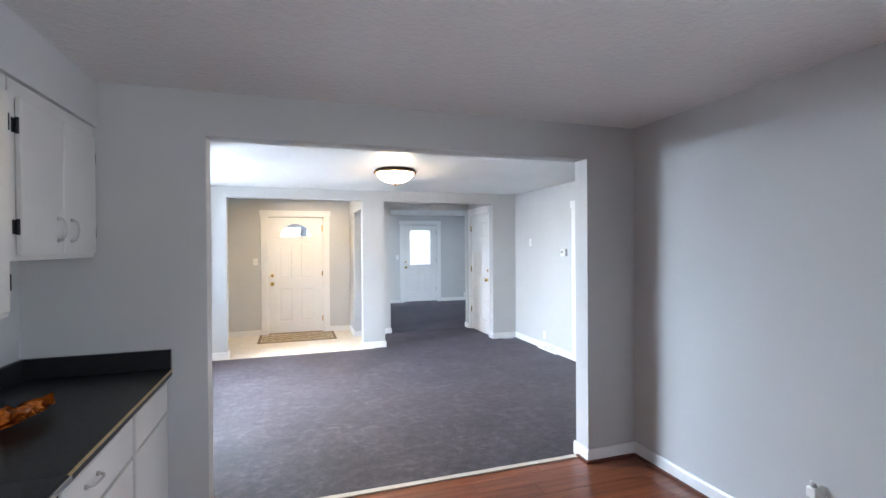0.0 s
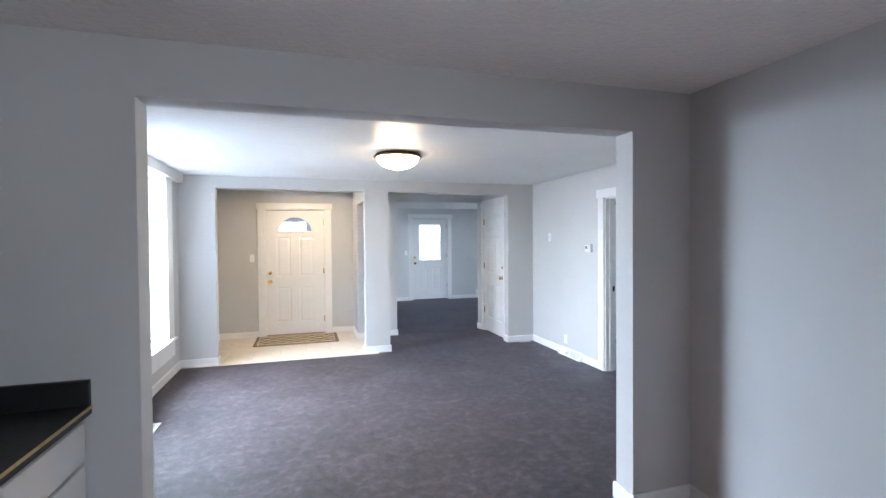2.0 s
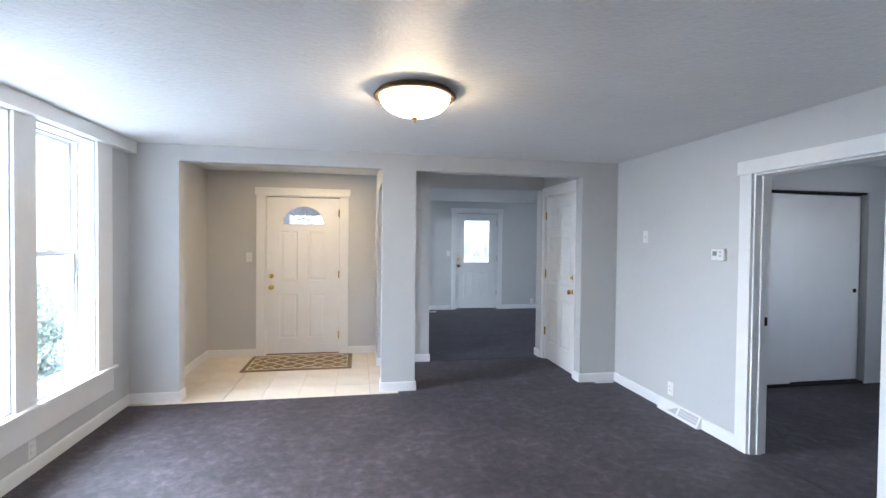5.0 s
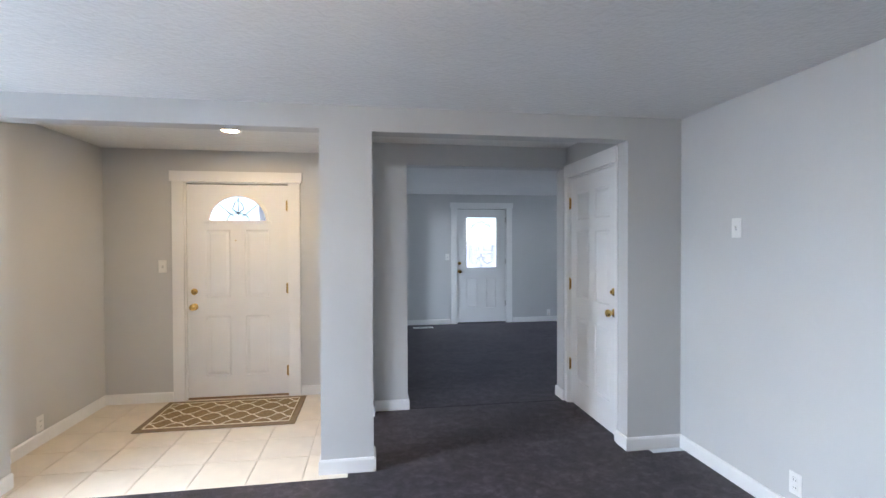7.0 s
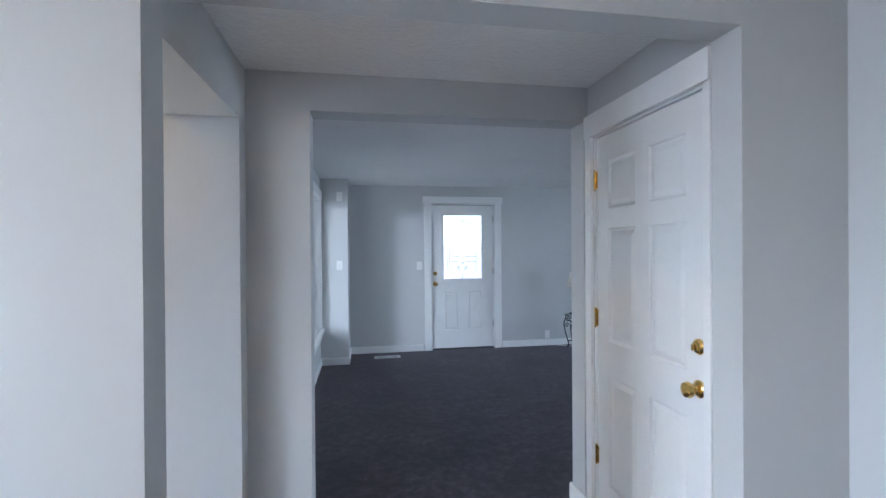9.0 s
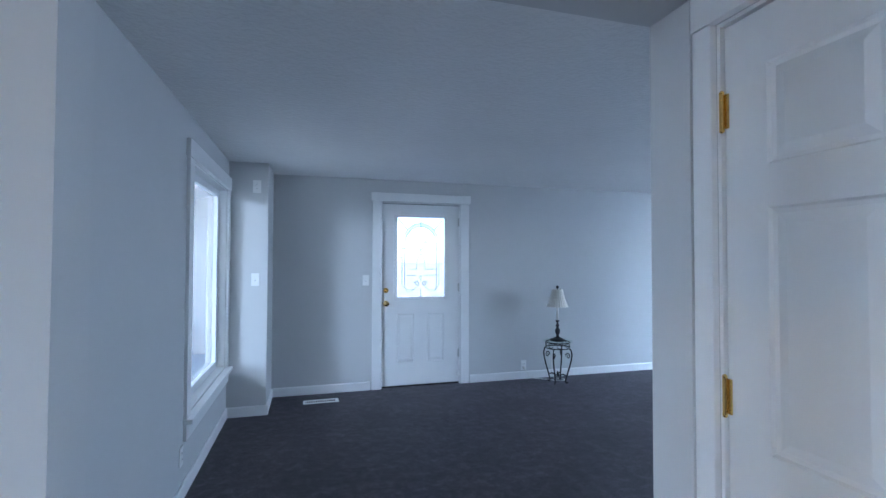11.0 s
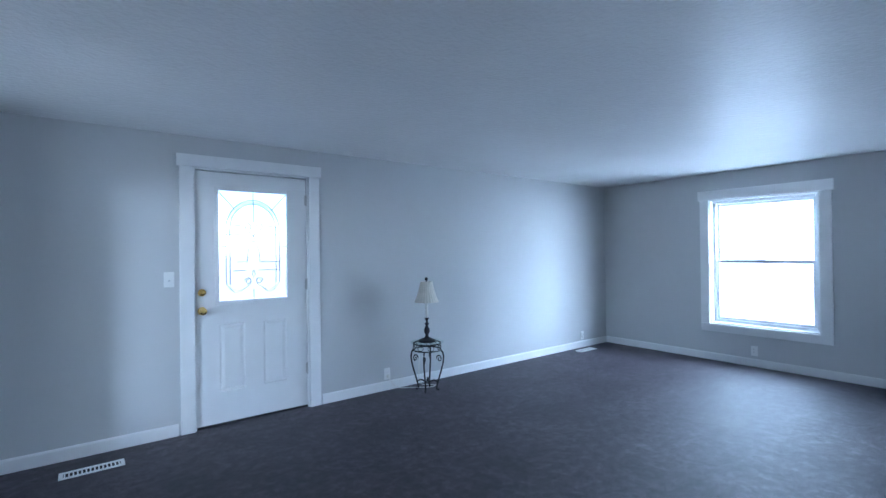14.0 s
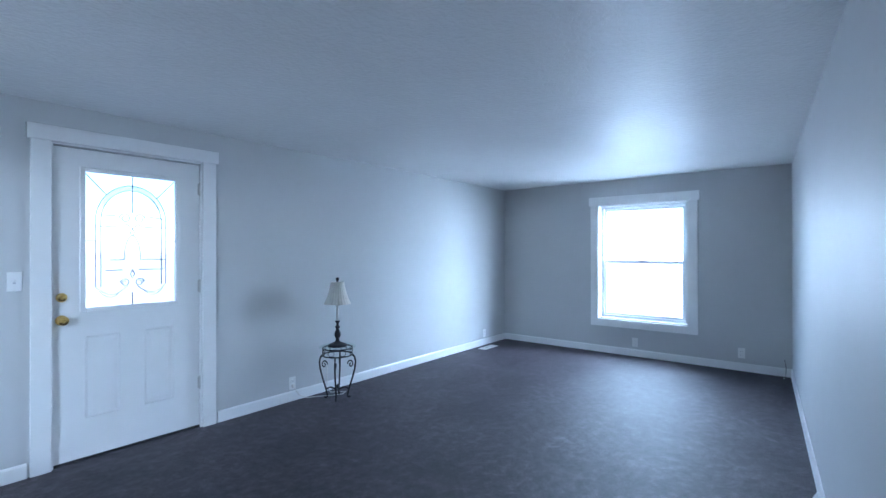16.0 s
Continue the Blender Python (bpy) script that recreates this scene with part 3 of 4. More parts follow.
part("head_board", box((3.1, -0.07, 2.2), (6.985, -0.0005, 2.2995), 0.003), M_TRIM, t)
part("window_stool", box((4.44, -0.055, 0.405), (6.7, -0.0005, 0.4305), 0.004), M_TRIM, t)
part("apron", box((4.46, -0.024, 0.225), (6.69, -0.0005, 0.4045), 0.003), M_TRIM, t)

t = sash_window("window_3", EAST(8.62, 10.62), 1.09, 0.45, 1.97, "white double-hung window glowing with daylight in a flat white casing", meeting=0.5)
for lo, hi in (((-0.105, -0.02, 0.45), (0.0, -0.0005, 1.97)), ((1.09, -0.02, 0.45), (1.195, -0.0005, 1.97)), ((-0.105, -0.02, 0.355), (1.195, -0.0005, 0.4495))):
    part("casing", box(lo, hi, 0.002), M_TRIM, t)
part("head_casing", box((-0.125, -0.026, 1.9705), (1.215, -0.0005, 2.085), 0.002), M_TRIM, t)

# fixed picture window of the back room
t = thing("window_4", "white fixed picture window looking on a porch", "window", WEST(1.683, 10.2), kind="structure")
w, z0, z1 = 1.25, 0.46, 2.03
bm = box((0.0005, 0.001, z0), (0.014, 0.15, z1))
box((w - 0.014, 0.001, z0), (w - 0.0005, 0.15, z1), 0, bm)
box((0.0145, 0.001, z1 - 0.014), (w - 0.0145, 0.15, z1 - 0.0005), 0, bm)
box((0.0145, 0.001, z0 + 0.0005), (w - 0.0145, 0.15, z0 + 0.016), 0, bm)
part("jamb_lining", bm, M_TRIM, t)
bm = box((0.015, 0.06, z0 + 0.017), (0.075, 0.13, z1 - 0.015), 0.004)
box((w - 0.075, 0.06, z0 + 0.017), (w - 0.015, 0.13, z1 - 0.015), 0.004, bm)
box((0.0755, 0.06, z1 - 0.075), (w - 0.0755, 0.13, z1 - 0.0155), 0.004, bm)
box((0.0755, 0.06, z0 + 0.0175), (w - 0.0755, 0.13, z0 + 0.075), 0.004, bm)
part("window_frame", bm, M_VINYL, t)
p = part("pane", box((0.07, 0.09, z0 + 0.07), (w - 0.07, 0.095, z1 - 0.07)), M_PORCHGLASS, t, "glass pane tinted to dim the outside")
p.visible_shadow = False
part("casing", box((-0.1, -0.02, z0), (0, -0.0005, z1), 0.002), M_TRIM, t)
part("casing", box((w, -0.02, z0), (w + 0.08, -0.0005, z1), 0.002), M_TRIM, t)
part("head_casing", box((-0.125, -0.026, z1 + 0.0005), (w + 0.083, -0.0005, z1 + 0.11), 0.002), M_TRIM, t)
part("window_sill", box((-0.11, -0.055, z0 - 0.03), (w + 0.083, -0.0005, z0 - 0.0005), 0.004), M_TRIM, t)
part("apron", box((-0.1, -0.02, z0 - 0.13), (w + 0.08, -0.0005, z0 - 0.0305), 0.002), M_TRIM, t)

# plain windows outside the view, made up so the two fill lamps shine in
sash_window("added_window_5", EAST(2.665, 0.1), 1.4, 1.02, 2.0, "unseen white double-hung kitchen window added for the fill lamp", meeting=0.5)
sash_window("added_window_6", EAST(7.0, 5.3), 1.4, 0.8, 2.0, "unseen white double-hung bedroom window added for the fill lamp", meeting=0.5)


# ---- doors ----
def exterior_door(name, m, w, h, cols, rows, holes, label, sill, sill_label):
    """Door leaf with casing in an opening w wide; -y faces the room, wall face at y = 0."""
    t = thing(name, label, "door", m, kind="structure")
    bm = box((0.0005, 0.001, 0.0), (0.012, 0.15, h))
    box((w - 0.012, 0.001, 0.0), (w - 0.0005, 0.15, h), 0, bm)
    box((0.0125, 0.001, h - 0.012), (w - 0.0125, 0.15, h - 0.0005), 0, bm)
    part("door_jamb", bm, M_TRIM, t)
    g = 0.015
    bm = door_slab(w - 2 * g, h - g - 0.026, 0.04, cols, rows, holes)
    bmesh.ops.translate(bm, verts=bm.verts, vec=(g, 0.018, 0.02))
    leaf = part("door_leaf", bm, M_DOOR, t, "white moulded door leaf")
    # seals added behind the gaps to stop daylight leaking round the leaf
    part("weatherstrip", box((0.0125, 0.0585, 0.0), (0.032, 0.075, h - 0.033), 0.001), M_RUBBER, t, "dark rubber weatherstrip")
    part("weatherstrip", box((w - 0.032, 0.0585, 0.0), (w - 0.0125, 0.075, h - 0.033), 0.001), M_RUBBER, t, "dark rubber weatherstrip")
    part("weatherstrip", box((0.0125, 0.0585, h - 0.0325), (w - 0.0125, 0.075, h - 0.0125), 0.001), M_RUBBER, t, "dark rubber weatherstrip")
    part("door_sweep", box((g, 0.012, 0.003), (w - g, 0.05, 0.0195)), sill, t, sill_label)
    part("threshold", box((0.013, 0.052, 0.0), (w - 0.013, 0.16, 0.016), 0.003), M_STEEL, t)
    casing(t, 0.0, w, h, w=0.1, head=0.095)
    return t, leaf


# front door: four panels below a fan light
W1, H1 = 0.92, 2.01
front, leaf = exterior_door("door_1", pose(-0.037, 8.57, 0), W1, H1, ((0.155, 0.375), (0.505, 0.725)), ((0.19, 0.75), (0.92, 1.55)), [(0.165, 0.715, 1.63, 1.92)],
                            "closed white steel entry door with brass locks and a fan light", M_SILLWOOD, "worn oak sill strip")
cx, zb = W1 / 2, 1.655
bm = bmesh.new()
n = 28
arch = [(cx + 0.25 * math.cos(math.pi * k / n), zb + 0.225 * math.sin(math.pi * k / n)) for k in range(n + 1)]
rim = [(min(max(cx + 0.45 * math.cos(math.pi * k / n), 0.176), 0.735), min(zb + 0.45 * math.sin(math.pi * k / n), 1.945)) for k in range(n + 1)]
for yy in (0.012, 0.03):
    a = [bm.verts.new((x, yy, z)) for x, z in arch]
    b = [bm.verts.new((x, yy, z)) for x, z in rim]
    for k in range(n):
        bm.faces.new((a[k], a[k + 1], b[k + 1], b[k]))
box((0.176, 0.012, zb - 0.02), (0.735, 0.03, zb), 0, bm)
part("fan_plate", bm, M_DOOR, leaf)
part("fan_frame", ribbon([(cx + 0.262 * math.cos(math.pi * k / n), zb + 0.237 * math.sin(math.pi * k / n)) for k in range(n + 1)], 0.024, 0.003, 0.013), M_DOOR, leaf)
part("fan_sill", box((0.16, 0.002, zb - 0.022), (0.76, 0.0115, zb + 0.002), 0.003), M_DOOR, leaf)
p = part("pane", box((0.17, 0.034, 1.64), (0.74, 0.038, 1.93)), M_OBSCURE, leaf, "patterned fan-shaped glass")
p.visible_shadow = False
bm = ribbon([(cx, zb + 0.07 + 0.0), (cx - 0.05, zb + 0.11), (cx - 0.03, zb + 0.17), (cx, zb + 0.19), (cx + 0.03, zb + 0.17), (cx + 0.05, zb + 0.11), (cx, zb + 0.07)], 0.007, 0.028, 0.034)
for a in (0.25, 0.5, 0.75):
    ribbon([(cx + 0.05 * math.cos(math.pi * a), zb + 0.05 * math.sin(math.pi * a)), (cx + 0.25 * math.cos(math.pi * a), zb + 0.22 * math.sin(math.pi * a))], 0.006, 0.028, 0.033, bm)
ribbon([(cx + 0.1 * math.cos(math.pi * k / 12), zb + 0.07 * math.sin(math.pi * k / 12)) for k in range(13)], 0.006, 0.028, 0.0335, bm)
part("leading", bm, M_LEAD, leaf, "dark lead came pattern")
part("bevelled_glass", ribbon([(cx - 0.12, zb + 0.05), (cx - 0.04, zb + 0.09), (cx + 0.05, zb + 0.05), (cx + 0.13, zb + 0.04)], 0.04, 0.029, 0.0332), M_BEVEL, leaf)
knob(leaf, 0.075, 0.86, 0.018)
knob(leaf, 0.075, 1.0, 0.018, small=True, name="deadbolt")
part("peephole", lathe([(0, -0.003), (0.008, -0.003), (0.008, 0.003), (0, 0.003)], 12, None, (0.44, 0.016, 1.47)), M_BRASS, leaf)
for z in (0.24, 1.02, 1.8):
    hinge(front, W1 - 0.014, z, 0.014)
tagged(front, kind="structure")

# back door: arched decorative glass above two panels
W2, H2 = 0.915, 2.06
back, leaf = exterior_door("door_2", pose(3.145, 12.09, 0), W2, H2, ((0.165, 0.36), (0.51, 0.705)), ((0.25, 0.79),), [(0.155, 0.72, 0.97, 1.88)],
                           "closed white back door with a large leaded glass light", M_RUBBER, "black rubber sweep")
gx0, gx1, gz0, gz1 = 0.17, 0.735, 0.99, 1.9
bm = box((gx0 - 0.022, 0.004, gz0 - 0.022), (gx0 + 0.008, 0.0178, gz1 + 0.022), 0.004)
box((gx1 - 0.008, 0.004, gz0 - 0.022), (gx1 + 0.022, 0.0178, gz1 + 0.022), 0.004, bm)
box((gx0 + 0.008, 0.004, gz0 - 0.022), (gx1 - 0.008, 0.0178, gz0 + 0.008), 0.004, bm)
box((gx0 + 0.008, 0.004, gz1 - 0.008), (gx1 - 0.008, 0.0178, gz1 + 0.022), 0.004, bm)
part("glass_frame", bm, M_DOOR, leaf)
p = part("pane", box((gx0 - 0.01, 0.036, gz0 - 0.01), (gx1 + 0.01, 0.04, gz1 + 0.01)), M_OBSCURE, leaf, "decorative glass pane")
p.visible_shadow = False
gc = (gx0 + gx1) / 2
ax, az = 0.215, 1.58
Y0, Y1 = 0.03, 0.0355
bm = bmesh.new()
outer = [(gc - ax, 1.13)] + [(gc - ax * math.cos(math.pi * k / 24), az + 0.25 * math.sin(math.pi * k / 24)) for k in range(25)] + [(gc + ax, 1.13)]
inner = [(gc - ax + 0.03, 1.13)] + [(gc - (ax - 0.03) * math.cos(math.pi * k / 24), az + 0.215 * math.sin(math.pi * k / 24)) for k in range(25)] + [(gc + ax - 0.03, 1.13)]
for line in (outer, inner):
    ribbon(line, 0.0042, Y0, Y1, bm)
for seg in (((gx0, gz1), (gc - 0.155, az + 0.175)), ((gx1, gz1), (gc + 0.155, az + 0.175)), ((gc, gz1), (gc, 1.64)), ((gc - ax + 0.03, 1.615), (gc - 0.1, 1.615)), ((gc + 0.1, 1.615), (gc + ax, 1.605)),
            ((gc - ax, 1.54), (gc - 0.09, 1.54)), ((gc + 0.06, 1.54), (gc + ax, 1.54)), ((gx0, 1.44), (gc - ax, 1.44)), ((gc + ax, 1.44), (gx1, 1.44)),
            ((gc - 0.13, 1.31), (gc - 0.05, 1.31)), ((gc + 0.05, 1.31), (gc + ax, 1.31)), ((gc - 0.16, 1.24), (gc - 0.06, 1.24)), ((gc + 0.04, 1.24), (gc + ax, 1.24)), ((gc, gz0), (gc, 1.08))):
    ribbon(seg, 0.005, Y0, Y1 - 0.0004, bm)
for s in (-1, 1):
    for cz, r in ((1.6, 0.035), (1.15, 0.03)):
        ribbon([(gc + s * (0.045 + r * (1 - k / 30) * math.cos(k * 0.45)), cz + r * (1 - k / 30) * math.sin(k * 0.45)) for k in range(20)], 0.005, Y0, Y1 - 0.0008, bm)
    ribbon([(gc + s * 0.0, 1.53), (gc + s * 0.035, 1.56), (gc + s * 0.06, 1.545)], 0.005, Y0, Y1 - 0.0008, bm)
    ribbon([(gc + s * 0.05 * math.cos(k * math.pi / 20), 1.31 + 0.17 * math.sin(k * math.pi / 20)) for k in range(11)], 0.0035, Y0, Y1 - 0.0008, bm)
    ribbon([(gc + s * (ax - 0.19 * k / 12), 1.13 - 0.055 * math.sin(math.pi * k / 12)) for k in range(13)], 0.0025, Y0, Y1 - 0.0008, bm)
    ribbon([(gc + s * (ax - 0.02 - 0.13 * k / 12), 1.1 - 0.045 * math.sin(math.pi * k / 12)) for k in range(13)], 0.0025, Y0, Y1 - 0.0008, bm)
for cz in (1.5, 1.21):
    ribbon([(gc, cz + 0.03), (gc + 0.014, cz), (gc, cz - 0.03), (gc - 0.014, cz), (gc, cz + 0.03)], 0.005, Y0, Y1 - 0.0012, bm)
part("leading", bm, M_LEAD, leaf, "thin lead came scrollwork")
bm = ribbon([((o[0] + i[0]) / 2, (o[1] + i[1]) / 2) for o, i in zip(outer, inner)][4:-4], 0.028, Y0 + 0.001, Y1 - 0.002)
part("bevelled_glass", bm, M_BEVEL, leaf, "textured glass arch band")
knob(leaf, 0.055, 0.93, 0.018)
knob(leaf, 0.055, 1.075, 0.018, small=True, name="deadbolt")
for z in (0.35, 1.1, 1.85):
    hinge(back, W2 - 0.013, z, 0.014, M_STEEL)

# closet door of the hall: six panels
t = thing("door_3", "closed white six-panel door with brass knob, deadbolt and hinges", "door", EAST(3.41, 7.97), kind="structure")
W3, H3 = 0.815, 2.02
bm = box((0.0005, 0.001, 0.0), (0.01, 0.14, H3))
box((W3 - 0.01, 0.001, 0.0), (W3 - 0.0005, 0.14, H3), 0, bm)
box((0.0105, 0.001, H3 - 0.01), (W3 - 0.0105, 0.14, H3 - 0.0005), 0, bm)
part("door_jamb", bm, M_TRIM, t)
bm = door_slab(W3 - 0.028, H3 - 0.03, 0.035, ((0.11, 0.345), (0.442, 0.677)), ((0.22, 0.78), (0.95, 1.52), (1.62, 1.86)))
bmesh.ops.translate(bm, verts=bm.verts, vec=(0.014, 0.012, 0.016))
leaf = part("door_leaf", bm, M_DOOR, t, "white six-panel door leaf")
# not a stop strip: a full grey sheet added to block the opening
part("door_stop", box((0.0105, 0.05, 0.0), (W3 - 0.0105, 0.06, H3 - 0.011)), M_DIM, t)
knob(leaf, W3 - 0.055, 0.92, 0.012)
knob(leaf, W3 - 0.055, 1.075, 0.012, small=True, name="deadbolt")
for z in (0.354, 1.072, 1.79):
    hinge(t, -0.001 + 0.013, z, 0.009)
part("casing", box((-0.059, -0.02, 0.0), (0.0, -0.0005, H3), 0.002), M_TRIM, t)
part("casing", box((W3, -0.02, 0.0), (W3 + 0.035, -0.0005, H3), 0.002), M_TRIM, t)
part("head_casing", box((-0.059, -0.026, H3 + 0.0005), (W3 + 0.035, -0.0005, H3 + 0.115), 0.002), M_TRIM, t)

# open doorway to the bedroom
t = thing("door_4", "open cased doorway with flat white trim", "doorway", EAST(3.8, 5.285), kind="structure")
W4, H4 = 0.825, 1.955
bm = box((0.0005, 0.001, 0.0), (0.014, 0.129, H4))
box((W4 - 0.014, 0.001, 0.0), (W4 - 0.0005, 0.129, H4), 0, bm)
box((0.0145, 0.001, H4 - 0.014), (W4 - 0.0145, 0.129, H4 - 0.0005), 0, bm)
part("door_jamb", bm, M_TRIM, t)
part("door_stop", box((0.0145, 0.05, 0.0), (0.026, 0.085, H4 - 0.0145), 0.001), M_TRIM, t)
part("strike_plate", box((0.0143, 0.09, 0.9), (0.0165, 0.118, 0.96)), M_DARK, t, "dark metal strike plate")
casing(t, 0.0, W4, H4, w=0.1, head=0.095)
# sliding closet doors in the bedroom
for i, (a, b, y) in enumerate(((4.11, 5.5, 6.53), (5.42, 6.39, 6.57))):
    t = thing("closet_door", "plain white sliding closet door panel", "closet door", pose(a, y, 0.03), "sliding closet doors")
    part("panel", box((0, 0, 0), (b - a, 0.025, 1.955), 0.002), M_DOOR, t)
    bm = lathe([(0, 0), (0.024, 0), (0.024, 0.003), (0.018, 0.004), (0, 0.004)], 16)
    bmesh.ops.rotate(bm, verts=bm.verts, matrix=Matrix.Rotation(radians(90), 3, "X"))
    bmesh.ops.translate(bm, verts=bm.verts, vec=(b - a - 0.06 if i else 0.86, 0.0, 0.95))
    part("finger_pull", bm, M_DARK, t, "dark round finger pull")
tagged(link_mesh("trim", box((4.1, 6.52, 2.0), (6.4, 6.6, 2.0199)), M_DARK), "dark closet door track under the header", "trim", kind="structure")
tagged(link_mesh("trim", box((4.1, 6.515, 0.0005), (6.4, 6.6, 0.02)), M_DARK), "dark floor guide under the closet doors", "trim", kind="structure")

# ---- lamps of the place ----
def ceiling_lamp(x, y):
    t = thing("ceiling_light", "lit flush dome ceiling light with a dark bronze ring", "ceiling light", pose(x, y, CEIL))
    part("pan", lathe([(0, -0.0005), (0.19, -0.0005), (0.205, -0.006), (0.214, -0.02), (0.226, -0.03), (0.228, -0.036), (0.222, -0.041), (0.198, -0.044), (0.192, -0.036), (0, -0.02)], 48), M_BRONZE, t, "dark bronze ring", smooth=True)
    part("glass_bowl", lathe([(0.193, -0.04), (0.19, -0.056), (0.176, -0.08), (0.15, -0.104), (0.104, -0.126), (0.05, -0.139), (0.0, -0.142)], 48), M_LAMPGLASS, t, "frosted white glass bowl", smooth=True)
    part("finial", lathe([(0, -0.141), (0.016, -0.143), (0.02, -0.15), (0.012, -0.157), (0.005, -0.16), (0.008, -0.167), (0.004, -0.174), (0, -0.175)], 16), M_BRASS, t, "small brass finial", smooth=True)


ceiling_lamp(1.415, 5.095)
t = thing("recessed_downlight", "lit recessed downlight with a white trim ring", "downlight", pose(0.6, 7.75, CEIL))
part("trim_ring", lathe([(0.055, -0.0005), (0.085, -0.0005), (0.085, -0.004), (0.07, -0.006), (0.055, -0.003)], 32), M_PLASTIC, t)
part("lens", lathe([(0, -0.001), (0.0548, -0.001), (0.0548, -0.0035), (0, -0.0035)], 32), M_DOWN, t, "glowing frosted lens")

# ---- kitchen things ----
slab("soffit", (-0.85, 0.2, 2.075), (-0.53, 2.9495, CEIL - 0.0005), M_WALL, "grey painted soffit above the wall cabinets", "soffit")


def pull(parent, x, y, z, axis):
    """A bent metal bow pull; axis z (upright) or y (level); stands out along +x."""
    pts = []
    for k in range(13):
        a = math.pi * k / 12
        s = -0.045 * math.cos(a)
        o = 0.026 * math.sin(a) ** 0.7
        pts.append((x + 0.004 + o, y + (s if axis == "y" else 0), z + (s if axis == "z" else 0)))
    bm = tube(pts, 0.0045, 8)
    for p in (pts[0], pts[-1]):
        bmesh.ops.create_uvsphere(bm, u_segments=8, v_segments=6, radius=0.008, matrix=Matrix.Translation((x + 0.004, p[1], p[2])))
    return part("handle", bm, M_STEEL, parent, "brushed metal bow handle")


def wall_cabinet(y0, y1, z0, z1, doors, label):
    t = thing("wall_cabinet", label, "cabinet", pose(-0.849, y0, z0), "kitchen wall cabinets")
    d, w, h = 0.3, y1 - y0, z1 - z0
    part("body", box((0, 0.0005, 0), (d, w - 0.0005, h - 0.0005), 0.002), M_CAB, t)
    for a, b, hs, hg in doors:
        leaf = part("door", box((d + 0.001, a, 0.02), (d + 0.02, b, h - 0.06), 0.004), M_CAB, t)
        pull(leaf, d + 0.02, hs, 0.12, "z")
        for z in (0.12, h - 0.16):
            bm = tube([(d + 0.012, hg, z - 0.028), (d + 0.012, hg, z + 0.028)], 0.006, 8)
            box((d + 0.0005, hg - 0.012, z - 0.025), (d + 0.0035, hg + 0.012, z + 0.025), 0, bm)
            part("hinge", bm, M_BLACKIRON, leaf, "dark metal surface hinge")
    return t


wall_cabinet(2.235, 2.945, 1.44, 2.0745, [(0.04, 0.355, 0.297, 0.033), (0.357, 0.68, 0.412, 0.688)], "white painted wall cabinet with two doors under the soffit")
wall_cabinet(1.5, 2.23, 1.25, 2.0745, [(0.03, 0.36, 0.33, 0.02), (0.363, 0.7, 0.4, 0.71)], "deeper-hung white painted wall cabinet")

t = thing("base_cabinet", "white painted base cabinet with drawers, doors and metal pulls", "cabinet", pose(-0.849, 1.795, 0))
part("body", box((0, 0.0, 0.1), (0.59, 1.153, 0.829), 0.002), M_CAB, t)
part("toe_kick", box((0, 0.001, 0.0005), (0.52, 1.152, 0.0995)), M_DARK, t)
for a, b in ((0.02, 0.61), (0.645, 1.14)):
    dr = part("drawer", box((0.591, a, 0.655), (0.61, b, 0.805), 0.005), M_CAB, t)
    if a < 0.3:
        pull(dr, 0.61, 0.21, 0.75, "y")
    leaf = part("door", box((0.591, a, 0.13), (0.61, b, 0.64), 0.005), M_CAB, t)
    if a < 0.3:
        pull(leaf, 0.61, a + 0.06, 0.5, "z")

t = thing("worktop", "black laminate worktop with upstand and a brass edge strip", "worktop", pose(-0.849, 1.785, 0.83))
part("top", box((0, 0, 0), (0.63, 1.163, 0.036), 0.004), M_COUNTER, t)
part("upstand", box((0.0, 1.141, 0.0365), (0.628, 1.163, 0.135), 0.003), M_COUNTER, t)
part("upstand", box((0.0, 0.0, 0.0365), (0.022, 1.1405, 0.135), 0.003), M_COUNTER, t)
part("edge_strip", box((0.6305, 0.0, 0.024), (0.634, 1.16, 0.0362), 0.001), M_GOLDEDGE, t, "worn brass edge strip")

t = thing("range", "black enamelled kitchen range with a smooth cooktop", "range", pose(-0.849, 1.02, 0))
part("body", box((0, 0, 0.0005), (0.62, 0.755, 0.85), 0.006), M_RANGE, t)
part("cooktop", box((0.0, -0.003, 0.8505), (0.645, 0.758, 0.872), 0.006), M_RANGE, t)
part("trim_edge", box((0.6455, 0.0, 0.855), (0.65, 0.755, 0.868), 0.001), M_STEEL, t, "bright metal front edge")
for bx, by in ((0.2, 0.2), (0.2, 0.55), (0.45, 0.2), (0.45, 0.55)):
    part("burner_ring", lathe([(0.085, 0.8722), (0.09, 0.8722), (0.09, 0.8732), (0.085, 0.8732)], 32, None, (bx, by, 0)), M_STEEL, t)
part("oven_door", box((0.6205, 0.03, 0.2), (0.64, 0.725, 0.8), 0.006), M_RANGE, t)
part("oven_handle", tube([(0.67, 0.08, 0.76), (0.67, 0.675, 0.76)], 0.012, 10), M_STEEL, t)

# leaf-shaped dish on the worktop
t = thing("decorative_dish", "amber-orange leaf-shaped glass dish on the black worktop", "dish", pose(-0.615, 2.17, 0.8665, 0, 0, 62))
bm = bmesh.new()
grid = []
